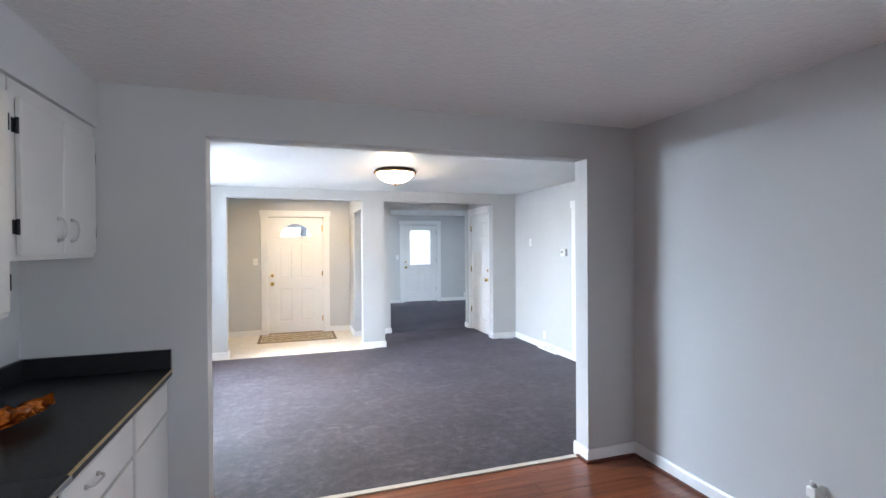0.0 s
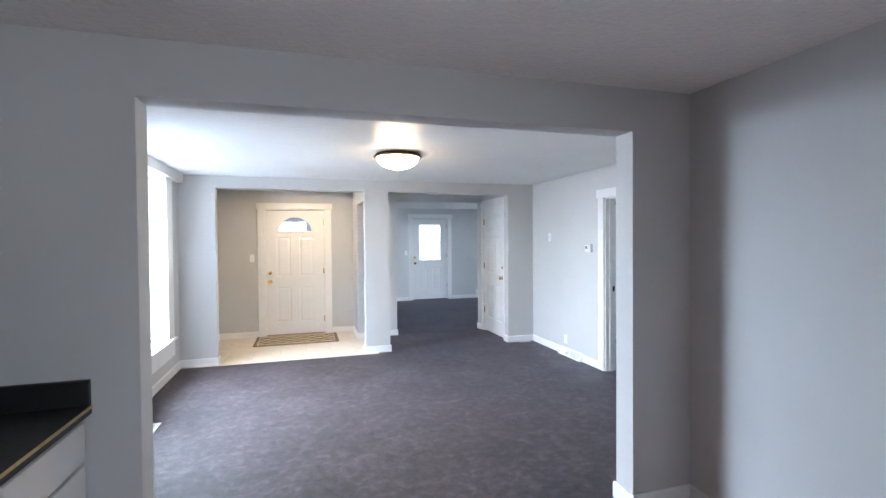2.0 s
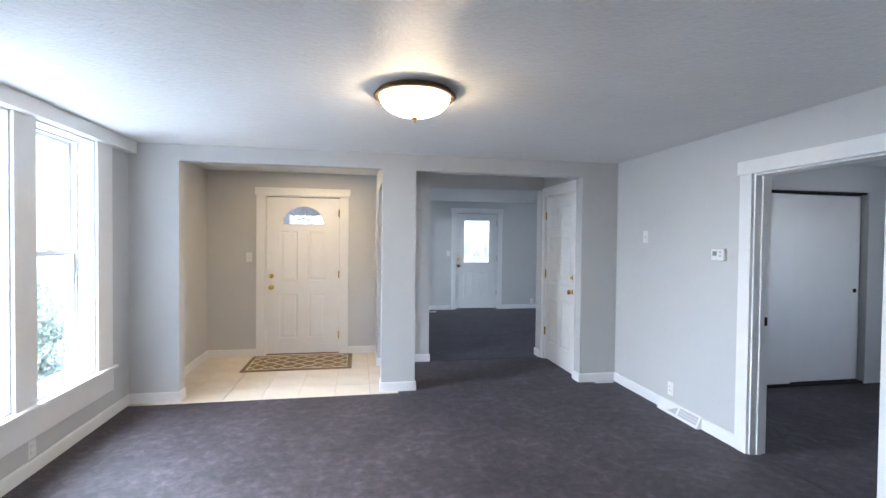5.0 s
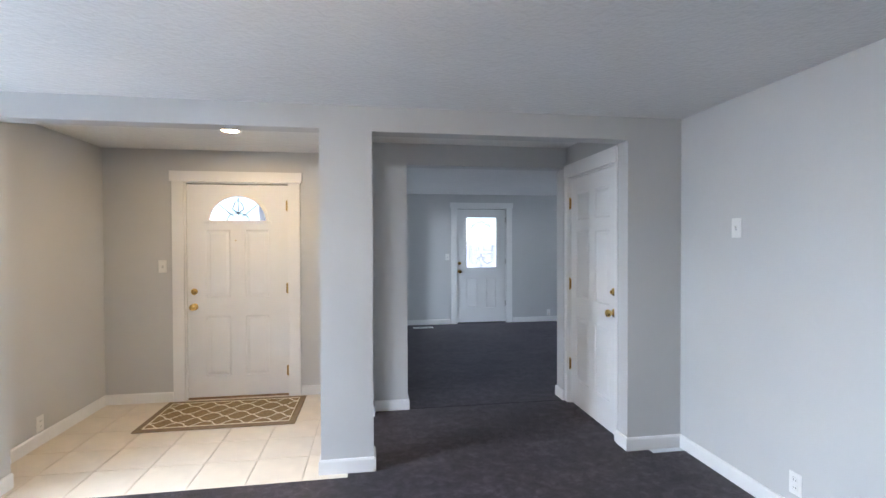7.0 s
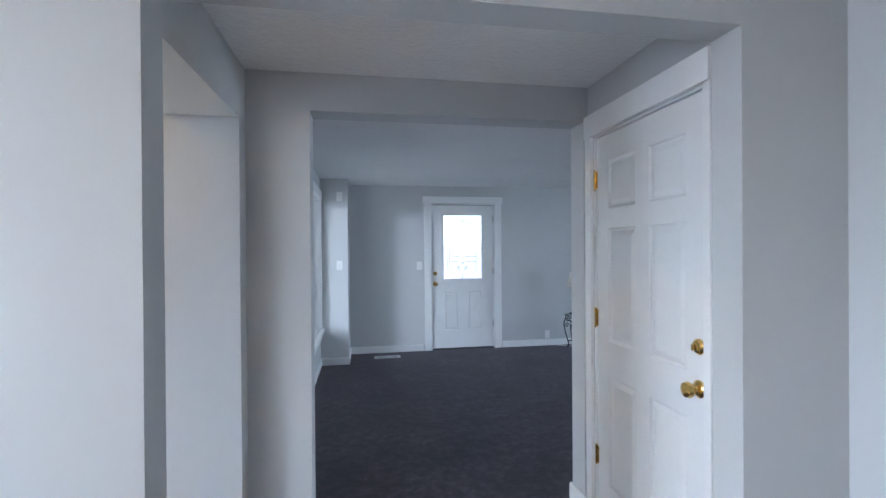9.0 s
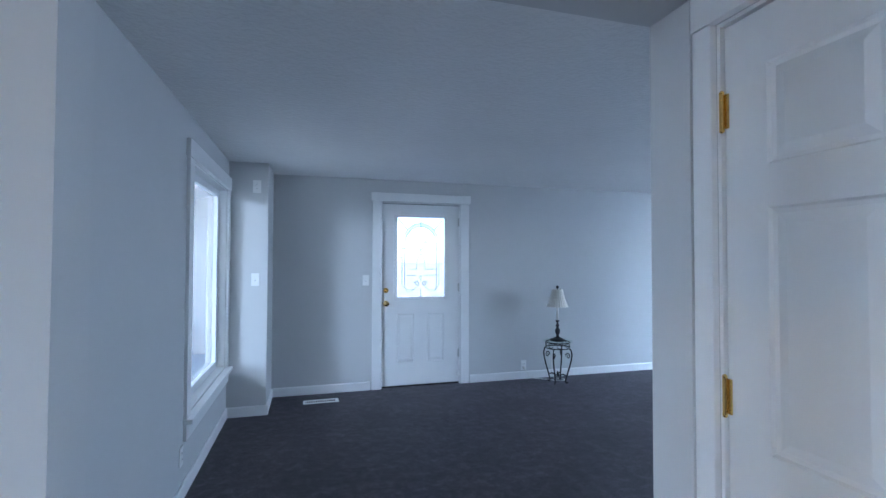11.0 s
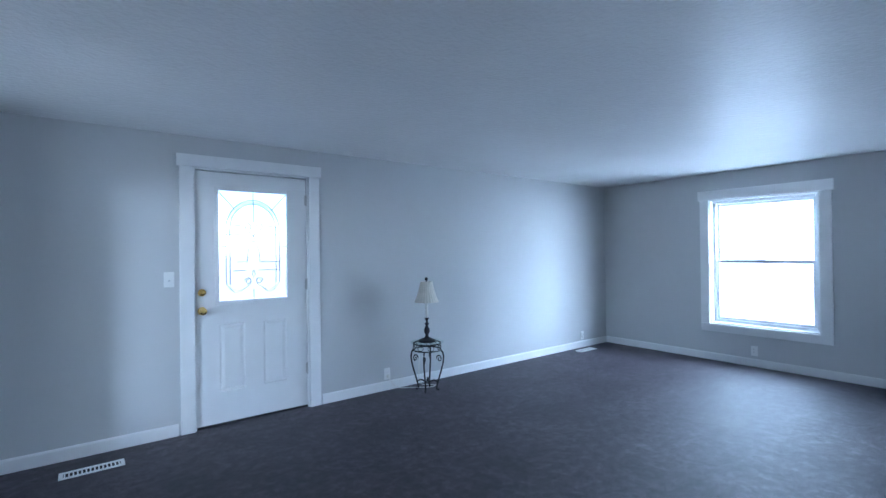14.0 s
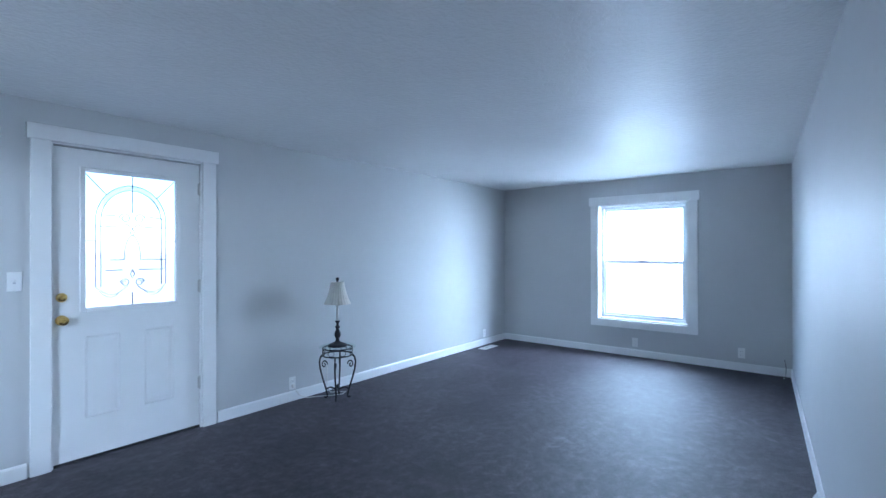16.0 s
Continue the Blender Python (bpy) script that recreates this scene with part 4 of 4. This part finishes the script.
for i in range(25):
    row = []
    for j in range(13):
        u, v = i / 24 * 2 - 1, j / 12 * 2 - 1
        half = 0.1 * (1 - abs(u) ** 2.2) ** 0.8 + 0.004
        x, y = 0.26 * u, half * v
        z = 0.012 + 0.05 * (0.35 * abs(u) ** 2 + 0.65 * abs(v) ** 2) + 0.007 * math.sin(9 * u + 5 * abs(v)) * abs(v) + 0.008 * noise.noise((x * 40, y * 40, 0)) + 0.012 * abs(v) ** 2 * math.sin(34 * u)
        row.append(bm.verts.new((x, y, z)))
    grid.append(row)
for i in range(24):
    for j in range(12):
        bm.faces.new((grid[i][j], grid[i + 1][j], grid[i + 1][j + 1], grid[i][j + 1]))
bmesh.ops.solidify(bm, geom=bm.faces[:], thickness=0.005)
part("dish", bm, M_AMBER, t, smooth=True)
for k in range(9):
    bm = bmesh.new()
    bmesh.ops.create_icosphere(bm, subdivisions=3, radius=0.027)
    for v in bm.verts:
        v.co *= 1 + 0.5 * noise.noise(v.co * 45 + Vector((k * 7, 0, 0))) + 0.25 * noise.noise(v.co * 130 + Vector((k * 3, 5, 0)))
        v.co.z *= 0.75
    bmesh.ops.translate(bm, verts=bm.verts, vec=(-0.17 + 0.043 * k, 0.03 * math.sin(k * 2.3), 0.042))
    part("glass_leaf", bm, M_AMBER, t, "crinkled amber glass leaf")

# ---- plates, thermostat, vents ----
ON_EAST = lambda x, y, z: pose(x, y, z, 0, 0, -90)
ON_WEST = lambda x, y, z: pose(x, y, z, 0, 0, 90)
ON_NORTH = lambda x, y, z: pose(x, y, z)
wall_plate("switch", ON_EAST(3.8, 6.49, 1.525))
wall_plate("outlet", ON_EAST(3.8, 6.095, 0.2))
wall_plate("outlet", ON_WEST(-0.87, 5.763, 0.155))
wall_plate("outlet", ON_WEST(-0.71, 7.746, 0.155))
wall_plate("switch", ON_NORTH(-0.222, 8.57, 1.238))
wall_plate("switch", ON_NORTH(2.975, 12.09, 1.19))
wall_plate("switch", ON_NORTH(1.915, 11.535, 1.23))
wall_plate("outlet", ON_NORTH(1.92, 11.535, 2.08))
wall_plate("outlet", ON_NORTH(4.855, 12.09, 0.16))
wall_plate("outlet", ON_NORTH(8.03, 12.09, 0.165))
wall_plate("outlet", ON_EAST(8.62, 10.15, 0.18))
wall_plate("outlet", ON_EAST(8.62, 8.99, 0.2))
wall_plate("outlet", ON_WEST(1.683, 10.06, 0.26))
wall_plate("outlet", ON_EAST(2.665, 1.75, 0.32))

t = thing("plug_adapter", "small white plug-in adapter in the wall outlet", "adapter", ON_EAST(2.665, 1.75, 0.34))
part("body", box((-0.022, -0.055, -0.02), (0.022, -0.0095, 0.028), 0.006), M_PLASTIC, t)
part("nozzle", lathe([(0, 0.028), (0.014, 0.028), (0.01, 0.045), (0, 0.046)], 16, None, (0, -0.034, 0)), M_DIM, t, "grey cap")

t = thing("thermostat", "white plastic thermostat with a small grey display", "thermostat", ON_EAST(3.8, 5.57, 1.385))
part("body", box((-0.062, -0.03, -0.045), (0.062, -0.0005, 0.045), 0.006), M_PLASTIC, t)
part("display", box((-0.045, -0.0315, -0.008), (-0.005, -0.0301, 0.025)), M_SCREEN, t, "small grey display")
for z in (-0.015, 0.012):
    part("button", box((0.02, -0.034, z), (0.04, -0.0301, z + 0.014), 0.002), M_DIM, t)

floor_register(pose(-0.66, 4.97, 0, 0, 0, 90), 0.34, 0.16)
floor_register(pose(2.51, 11.8, 0, 0, 0, 1), 0.34, 0.11)
floor_register(pose(7.9, 11.93, 0, 0, 0, 0), 0.34, 0.11)

# sloped wall registers at the foot of the walls
def on_slope(x, q):
    """A point on the register's sloped face: x along it, q from its foot (0) to its top (1)."""
    return (x, -0.0565 + 0.0392 * q, 0.0145 + 0.0802 * q)


def slope_plate(points, depth):
    bm = bmesh.new()
    lift = Vector((0, -0.88, 0.47)) * depth
    a = [bm.verts.new(on_slope(*p)) for p in points]
    b = [bm.verts.new(v.co + lift) for v in a]
    n = len(a)
    bm.faces.new(a), bm.faces.new(b)
    for i in range(n):
        bm.faces.new((a[i], a[(i + 1) % n], b[(i + 1) % n], b[i]))
    return bm


def wall_register(m):
    t = thing("wall_register", "white sloped metal baseboard register against the wall", "vent", m)
    bm = bmesh.new()
    prof = [(0, 0.001), (-0.055, 0.001), (-0.055, 0.014), (-0.016, 0.094), (0, 0.094)]
    ends = [[bm.verts.new((x, y - 0.0005, z)) for y, z in prof] for x in (0.0, 0.49)]
    for i in range(5):
        bm.faces.new((ends[0][i], ends[0][(i + 1) % 5], ends[1][(i + 1) % 5], ends[1][i]))
    bm.faces.new(ends[0]), bm.faces.new(ends[1])
    part("body", bm, M_PLASTIC, t)
    # the body is solid; grey plates on it show the openings' shade
    part("damper_gap", slope_plate([(0.12, 0.12), (0.235, 0.12), (0.235, 0.86)], 0.0015), M_DIM, t, "grey plate for the shaded triangular damper opening")
    part("damper_gap", slope_plate([(0.26, 0.12), (0.47, 0.12), (0.47, 0.86), (0.26, 0.86)], 0.0015), M_DIM, t, "grey plate for the shaded damper opening")
    for q in (0.35, 0.6):
        part("slat", slope_plate([(0.265, q), (0.465, q), (0.465, q + 0.04), (0.265, q + 0.04)], 0.003), M_PLASTIC, t)
    part("damper_bar", slope_plate([(0.1, 0.08), (0.118, 0.08), (0.252, 0.92), (0.232, 0.92)], 0.006), M_PLASTIC, t)


wall_register(ON_EAST(3.8, 6.2, 0))
wall_register(pose(5.56, 8.34, 0, 0, 0, 183.82))

# loose aerial cable in the corner of the back room
t = thing("coaxial_cable", "short dark coaxial cable with a white end hanging at the corner", "cable", pose(8.602, 8.585, 0))
part("cable", tube([(0.016, 0.012, 0.17), (0.006, 0.012, 0.178), (-0.012, 0.01, 0.168), (-0.02, 0.004, 0.14), (-0.016, -0.002, 0.1), (-0.022, 0.0, 0.05), (-0.05, 0.008, 0.012), (-0.09, 0.012, 0.006)], 0.003, 8), M_RUBBER, t)
part("connector", tube([(-0.088, 0.012, 0.0065), (-0.125, 0.014, 0.0068)], 0.006, 10), M_PLASTIC, t, "white plug end")

# ---- door mat ----
t = thing("door_mat", "brown woven mat with a cream trellis pattern before the door", "rug", pose(0.44, 8.18, 0.0))
ML, MW = 0.6, 0.335
part("field", box((-ML + 0.04, -MW + 0.04, 0.0005), (ML - 0.04, MW - 0.04, 0.012), 0.002), M_RUG, t)
bm = box((-ML, -MW, 0.0005), (ML, -MW + 0.04, 0.0115), 0.003)
box((-ML, MW - 0.04, 0.0005), (ML, MW, 0.0115), 0.003, bm)
box((-ML, -MW + 0.0405, 0.0005), (-ML + 0.0395, MW - 0.0405, 0.0115), 0.003, bm)
box((ML - 0.0395, -MW + 0.0405, 0.0005), (ML, MW - 0.0405, 0.0115), 0.003, bm)
part("border", bm, M_RUGEDGE, t)
XI, YI = ML - 0.055, MW - 0.055


def flat_line(pts, w, bm):
    ribbon(pts, w, -0.0135, -0.0121, bm)


def trellis(bm, name):
    bmesh.ops.rotate(bm, verts=bm.verts, matrix=Matrix.Rotation(radians(-90), 3, "X"))
    for v in bm.verts:
        v.co.z = abs(v.co.z)
    part(name, bm, M_RUGLINE, t, "cream woven line")


bm = bmesh.new()
flat_line([(-XI, -YI), (XI, -YI), (XI, YI), (-XI, YI), (-XI, -YI)], 0.013, bm)
trellis(bm, "border_line")
cell = 2 * XI / 5
for k in range(-1, 7):
    for s in (-1, 1):
        run, runs = [], []
        for i in range(49):
            y = -YI + 2 * YI * i / 48
            ph = (y + YI) / (2 * YI) * 3
            tri = abs((ph % 2) - 1)
            w = 0.5 - 0.5 * math.cos(math.pi * tri)
            w = 0.65 * tri + 0.35 * w + 0.05 * math.sin(tri * 2 * math.pi * 2)
            x = -XI + cell * k + cell / 2 * (1 + s * (w * 2 - 1) / 1.0) - cell / 2
            if -XI <= x <= XI:
                run.append((x, y))
            else:
                if len(run) > 2:
                    runs.append(run)
                run = []
        if len(run) > 2:
            runs.append(run)
        for run in runs:
            bm = bmesh.new()
            flat_line(run, 0.011, bm)
            trellis(bm, "trellis_line")

# ---- iron table with a lamp ----
t = thing("side_table", "small black wrought-iron plant table with a round glass top", "table", pose(5.16, 11.82, 0, 0, 0, 26) @ Matrix.Diagonal((0.83, 0.83, 1, 1)))
part("glass_top", lathe([(0, 0.476), (0.2, 0.476), (0.204, 0.48), (0.2, 0.484), (0, 0.484)], 48), M_TOPGLASS, t, "clear round glass top")
for z in (0.47, 0.405):
    part("ring", tube([(0.165 * math.cos(2 * math.pi * k / 40), 0.165 * math.sin(2 * math.pi * k / 40), z) for k in range(41)], 0.006, 8), M_BLACKIRON, t)
for k in range(8):
    a0 = 2 * math.pi * k / 8
    pts = []
    for i in range(17):
        q = i / 16 * 2 * math.pi
        a = a0 + 0.22 * math.cos(q)
        pts.append((0.165 * math.cos(a), 0.165 * math.sin(a), 0.4375 + 0.026 * math.sin(q)))
    part("scroll", tube(pts, 0.0035, 6), M_BLACKIRON, t)
for k in range(4):
    a = math.pi / 2 * k + 0.3
    leg = [(0.165, 0.405), (0.19, 0.38), (0.2, 0.335), (0.192, 0.28), (0.168, 0.2), (0.142, 0.13), (0.118, 0.06), (0.11, 0.03), (0.116, 0.0125), (0.135, 0.0115), (0.142, 0.022)]
    fine = []
    for (r0, z0), (r1, z1) in zip(leg, leg[1:]):
        fine += [(r0 + (r1 - r0) * s / 3, z0 + (z1 - z0) * s / 3) for s in range(3)]
    fine.append(leg[-1])
    part("leg", tube([(r * math.cos(a), r * math.sin(a), z) for r, z in fine], 0.0095, 8), M_BLACKIRON, t)
    curl = [(0.185 - 0.03 - (0.035 * (1 - i / 22)) * math.cos(i * 0.42) - 0.01, 0.315 + 0.04 * (1 - i / 22) * math.sin(i * 0.42)) for i in range(20)]
    part("scroll", tube([(r * math.cos(a), r * math.sin(a), z) for r, z in curl], 0.0065, 6), M_BLACKIRON, t)
    part("brace", tube([(r * math.cos(a), r * math.sin(a), z) for r, z in ((0.118, 0.09), (0.08, 0.105), (0.03, 0.09), (0.0, 0.08))], 0.008, 6), M_BLACKIRON, t)
part("hub", lathe([(0, 0.07), (0.014, 0.074), (0.018, 0.085), (0.012, 0.1), (0.014, 0.115), (0.008, 0.13), (0, 0.134)], 14), M_BLACKIRON, t, smooth=True)

t = thing("table_lamp", "unlit table lamp with dark turned base and ivory pleated shade", "lamp", pose(5.16, 11.82, 0.4845))
part("base", lathe([(0, 0), (0.088, 0), (0.09, 0.008), (0.08, 0.018), (0.06, 0.026), (0.03, 0.04), (0.018, 0.05), (0.016, 0.07), (0.024, 0.085), (0.03, 0.105), (0.026, 0.13), (0.015, 0.15),
                    (0.013, 0.165), (0.022, 0.172), (0.022, 0.182), (0.012, 0.19), (0.011, 0.215), (0.02, 0.222), (0.022, 0.236), (0, 0.238)], 32), M_BLACKIRON, t, "dark turned metal base", smooth=True)
part("candle_tube", lathe([(0, 0.238), (0.013, 0.238), (0.013, 0.41), (0, 0.41)], 20), M_CANDLE, t, "ivory tube below the shade", smooth=True)
part("shade", lathe([(0.122, 0.392), (0.118, 0.4), (0.1, 0.44), (0.083, 0.49), (0.068, 0.55), (0.06, 0.594), (0.057, 0.594), (0.065, 0.55), (0.08, 0.49), (0.097, 0.44), (0.115, 0.4), (0.119, 0.392)], 96, None, (0, 0, 0), 0.02, 24), M_SHADE, t, "ivory pleated bell shade")
cord = [(0.03, 0.07, 0.012), (0.035, 0.13, 0.004), (0.04, 0.18, -0.02), (0.04, 0.2, -0.12), (0.035, 0.205, -0.3), (0.03, 0.2, -0.42), (0.05, 0.17, -0.474), (0.12, 0.13, -0.4795), (0.16, 0.08, -0.4795), (0.1, 0.05, -0.4795),
        (0.0, 0.1, -0.4795), (-0.1, 0.18, -0.4795), (-0.18, 0.215, -0.478), (-0.25, 0.235, -0.44), (-0.285, 0.245, -0.385), (-0.304, 0.25, -0.35)]
part("cord", tube([Vector(p) for p in cord], 0.004, 6), M_CANDLE, t, "ivory lamp cord lying on the carpet")
part("plug", box((-0.318, 0.24, -0.365), (-0.29, 0.2605, -0.33), 0.004), M_CANDLE, t, "ivory plug")
part("harp", tube([(0, 0, 0.405), (0, 0, 0.6)], 0.003, 6), M_BLACKIRON, t)
bm = lathe([(0, 0.594), (0.008, 0.596), (0.006, 0.606), (0.014, 0.612), (0.017, 0.624), (0.011, 0.636), (0, 0.639)], 16)
part("finial", bm, M_BLACKIRON, t, "black ball finial", smooth=True)

# ---- outside ----
tagged(link_mesh("ground", box((-300, -300, -0.6), (300, 300, -0.3)), M_LAWN), "pale bare ground round the house", "ground", kind="structure")
tagged(link_mesh("pavement", box((-0.9, 8.72, -0.3), (1.53, 15.4, -0.08), 0.01), M_CONC), "light concrete porch slab", "pavement", kind="structure")
t = thing("porch_roof", "white boarded porch roof on square posts", "porch", pose(0, 0, 0))
part("roof_deck", box((-0.9, 8.725, 2.42), (1.525, 15.4, 2.52)), M_SIDING, t)
part("beam", box((-0.9, 15.1, 2.08), (1.525, 15.25, 2.395), 0.004), M_SIDING, t)
for k in range(32):
    y = 8.73 + 0.199 * k
    part("soffit_board", box((-0.88, y, 2.4), (1.52, y + 0.165, 2.4195), 0.006), M_SIDING, t)
for x in (-0.88, 0.6):
    part("post", box((x, 15.09, -0.079), (x + 0.2, 15.26, 2.079), 0.004), M_SIDING, t)
t = thing("mailbox", "dark metal mailbox fixed to the porch post", "mailbox", pose(0.599, 15.17, 0.66))
part("box", box((-0.11, -0.07, 0), (-0.001, 0.07, 0.27), 0.006), M_BLACKIRON, t, "dark metal box")
bm = box((-0.15, -0.09, 0.2705), (-0.001, 0.09, 0.285), 0.003)
bmesh.ops.rotate(bm, verts=bm.verts, cent=(0, 0, 0.28), matrix=Matrix.Rotation(radians(-14), 3, "Y"))
part("lid", bm, M_BLACKIRON, t, "sloped dark lid")
t = thing("wooden_stool", "red stained slatted wooden stool on the porch", "stool", pose(0.12, 14.55, -0.08))
for x in (-0.16, 0.12):
    for y in (-0.16, 0.12):
        part("leg", box((x, y, 0), (x + 0.05, y + 0.05, 0.5), 0.003), M_REDWOOD, t)
for k in range(5):
    part("seat_slat", box((-0.18, -0.18 + 0.072 * k, 0.5005), (0.19, -0.118 + 0.072 * k, 0.525), 0.003), M_REDWOOD, t)
part("apron", box((-0.11, -0.15, 0.42), (0.12, -0.13, 0.495), 0.002), M_REDWOOD, t)


def shrub(x, y, r, h, seed, count):
    t = thing("shrub", "leafy rounded evergreen shrub outside the window", "shrub", pose(x, y, -0.3))
    rnd = random.Random(seed)
    for k in range(5):
        a = k * 1.26
        part("stem", tube([(0.04 * math.cos(a), 0.04 * math.sin(a), 0), (0.25 * r * math.cos(a), 0.25 * r * math.sin(a), 0.35 * h), (0.5 * r * math.cos(a), 0.5 * r * math.sin(a), 0.7 * h)], 0.018, 6), M_BARK, t)
    vs, fs = [], []
    for k in range(count):
        a, e, q = rnd.uniform(0, 6.283), rnd.uniform(-0.75, 1.0), rnd.uniform(0.72, 1.05)
        c = math.sqrt(max(0.0, 1 - e * e * 0.9))
        lump = 1 + 0.22 * noise.noise((3 * math.cos(a), 3 * math.sin(a), 3 * e + seed))
        p = Vector((r * q * lump * c * math.cos(a), r * q * lump * c * math.sin(a), h * 0.42 + h * 0.55 * e * q * lump))
        d = Vector((rnd.uniform(-1, 1), rnd.uniform(-1, 1), rnd.uniform(-0.3, 1))).normalized()
        u = d.orthogonal().normalized()
        w = d.cross(u)
        s = rnd.uniform(0.03, 0.055)
        i = len(vs)
        vs += [p, p + s * (0.45 * u + 0.5 * d), p + s * 1.3 * d + 0.004 * w, p - s * (0.45 * u - 0.5 * d)]
        fs.append((i, i + 1, i + 2, i + 3))
    me = bpy.data.meshes.new("crown")
    me.from_pydata([tuple(v) for v in vs], [], fs)
    me.materials.append(M_LEAF)
    ob = new("crown", me)
    ob.parent = t
    return t


shrub(-3.2, 8.75, 0.75, 1.2, 3, 11000)
shrub(-4.6, 9.6, 0.8, 1.1, 5, 5000)

# ---- entry tiles and kitchen planks ----
floor_entry = slab("floor_entry", (-1.02, 6.927, -0.06), (1.498, 8.65, -0.007), M_GROUT, "beige ceramic tile floor with pale grout", "floor")
TILE = 0.33
tile_mesh = {}
for i in range(8):
    for j in range(6):
        x0, x1 = max(-0.735, -0.75 + TILE * i), min(1.497, -0.75 + TILE * (i + 1) - 0.005)
        y0, y1 = max(6.929, 6.929 + TILE * j), min(8.6, 6.929 + TILE * (j + 1) - 0.005)
        if x1 - x0 < 0.02 or y1 - y0 < 0.02:
            continue
        key = (round(x1 - x0, 3), round(y1 - y0, 3))
        if key not in tile_mesh:
            bm = box((0, 0, 0), (key[0], key[1], 0.0075), 0.0015)
            me = bpy.data.meshes.new("tile")
            bm.to_mesh(me)
            bm.free()
            me.materials.append(M_TILE)
            tile_mesh[key] = me
        ob = new("tile", tile_mesh[key])
        ob.location = (x0, y0, -0.0069)
        ob.parent = floor_entry
floor_kitchen = slab("floor_kitchen", (-0.85, -1.8, -0.06), (2.665, 3.074, -0.009), M_DARK, "glossy red-brown wood-look laminate plank floor", "floor")
plank_mesh = {}
for j in range(39):
    y0 = 3.07 - 0.127 * (j + 1)
    x = -0.849 - random.Random(j).uniform(0, 1.0)
    while x < 2.664:
        xa, xb = max(x, -0.849), min(x + 1.2, 2.664)
        if xb - xa > 0.03 and y0 > -1.8:
            key = round(xb - xa, 2)
            if key not in plank_mesh:
                me = bpy.data.meshes.new("plank")
                bm = box((0, 0, 0), (key - 0.001, 0.126, 0.009), 0.0008)
                bm.to_mesh(me)
                bm.free()
                me.materials.append(M_PLANK)
                plank_mesh[key] = me
            ob = new("plank", plank_mesh[key])
            ob.location = (xa, y0, -0.0089)
            ob.parent = floor_kitchen
        x += 1.2
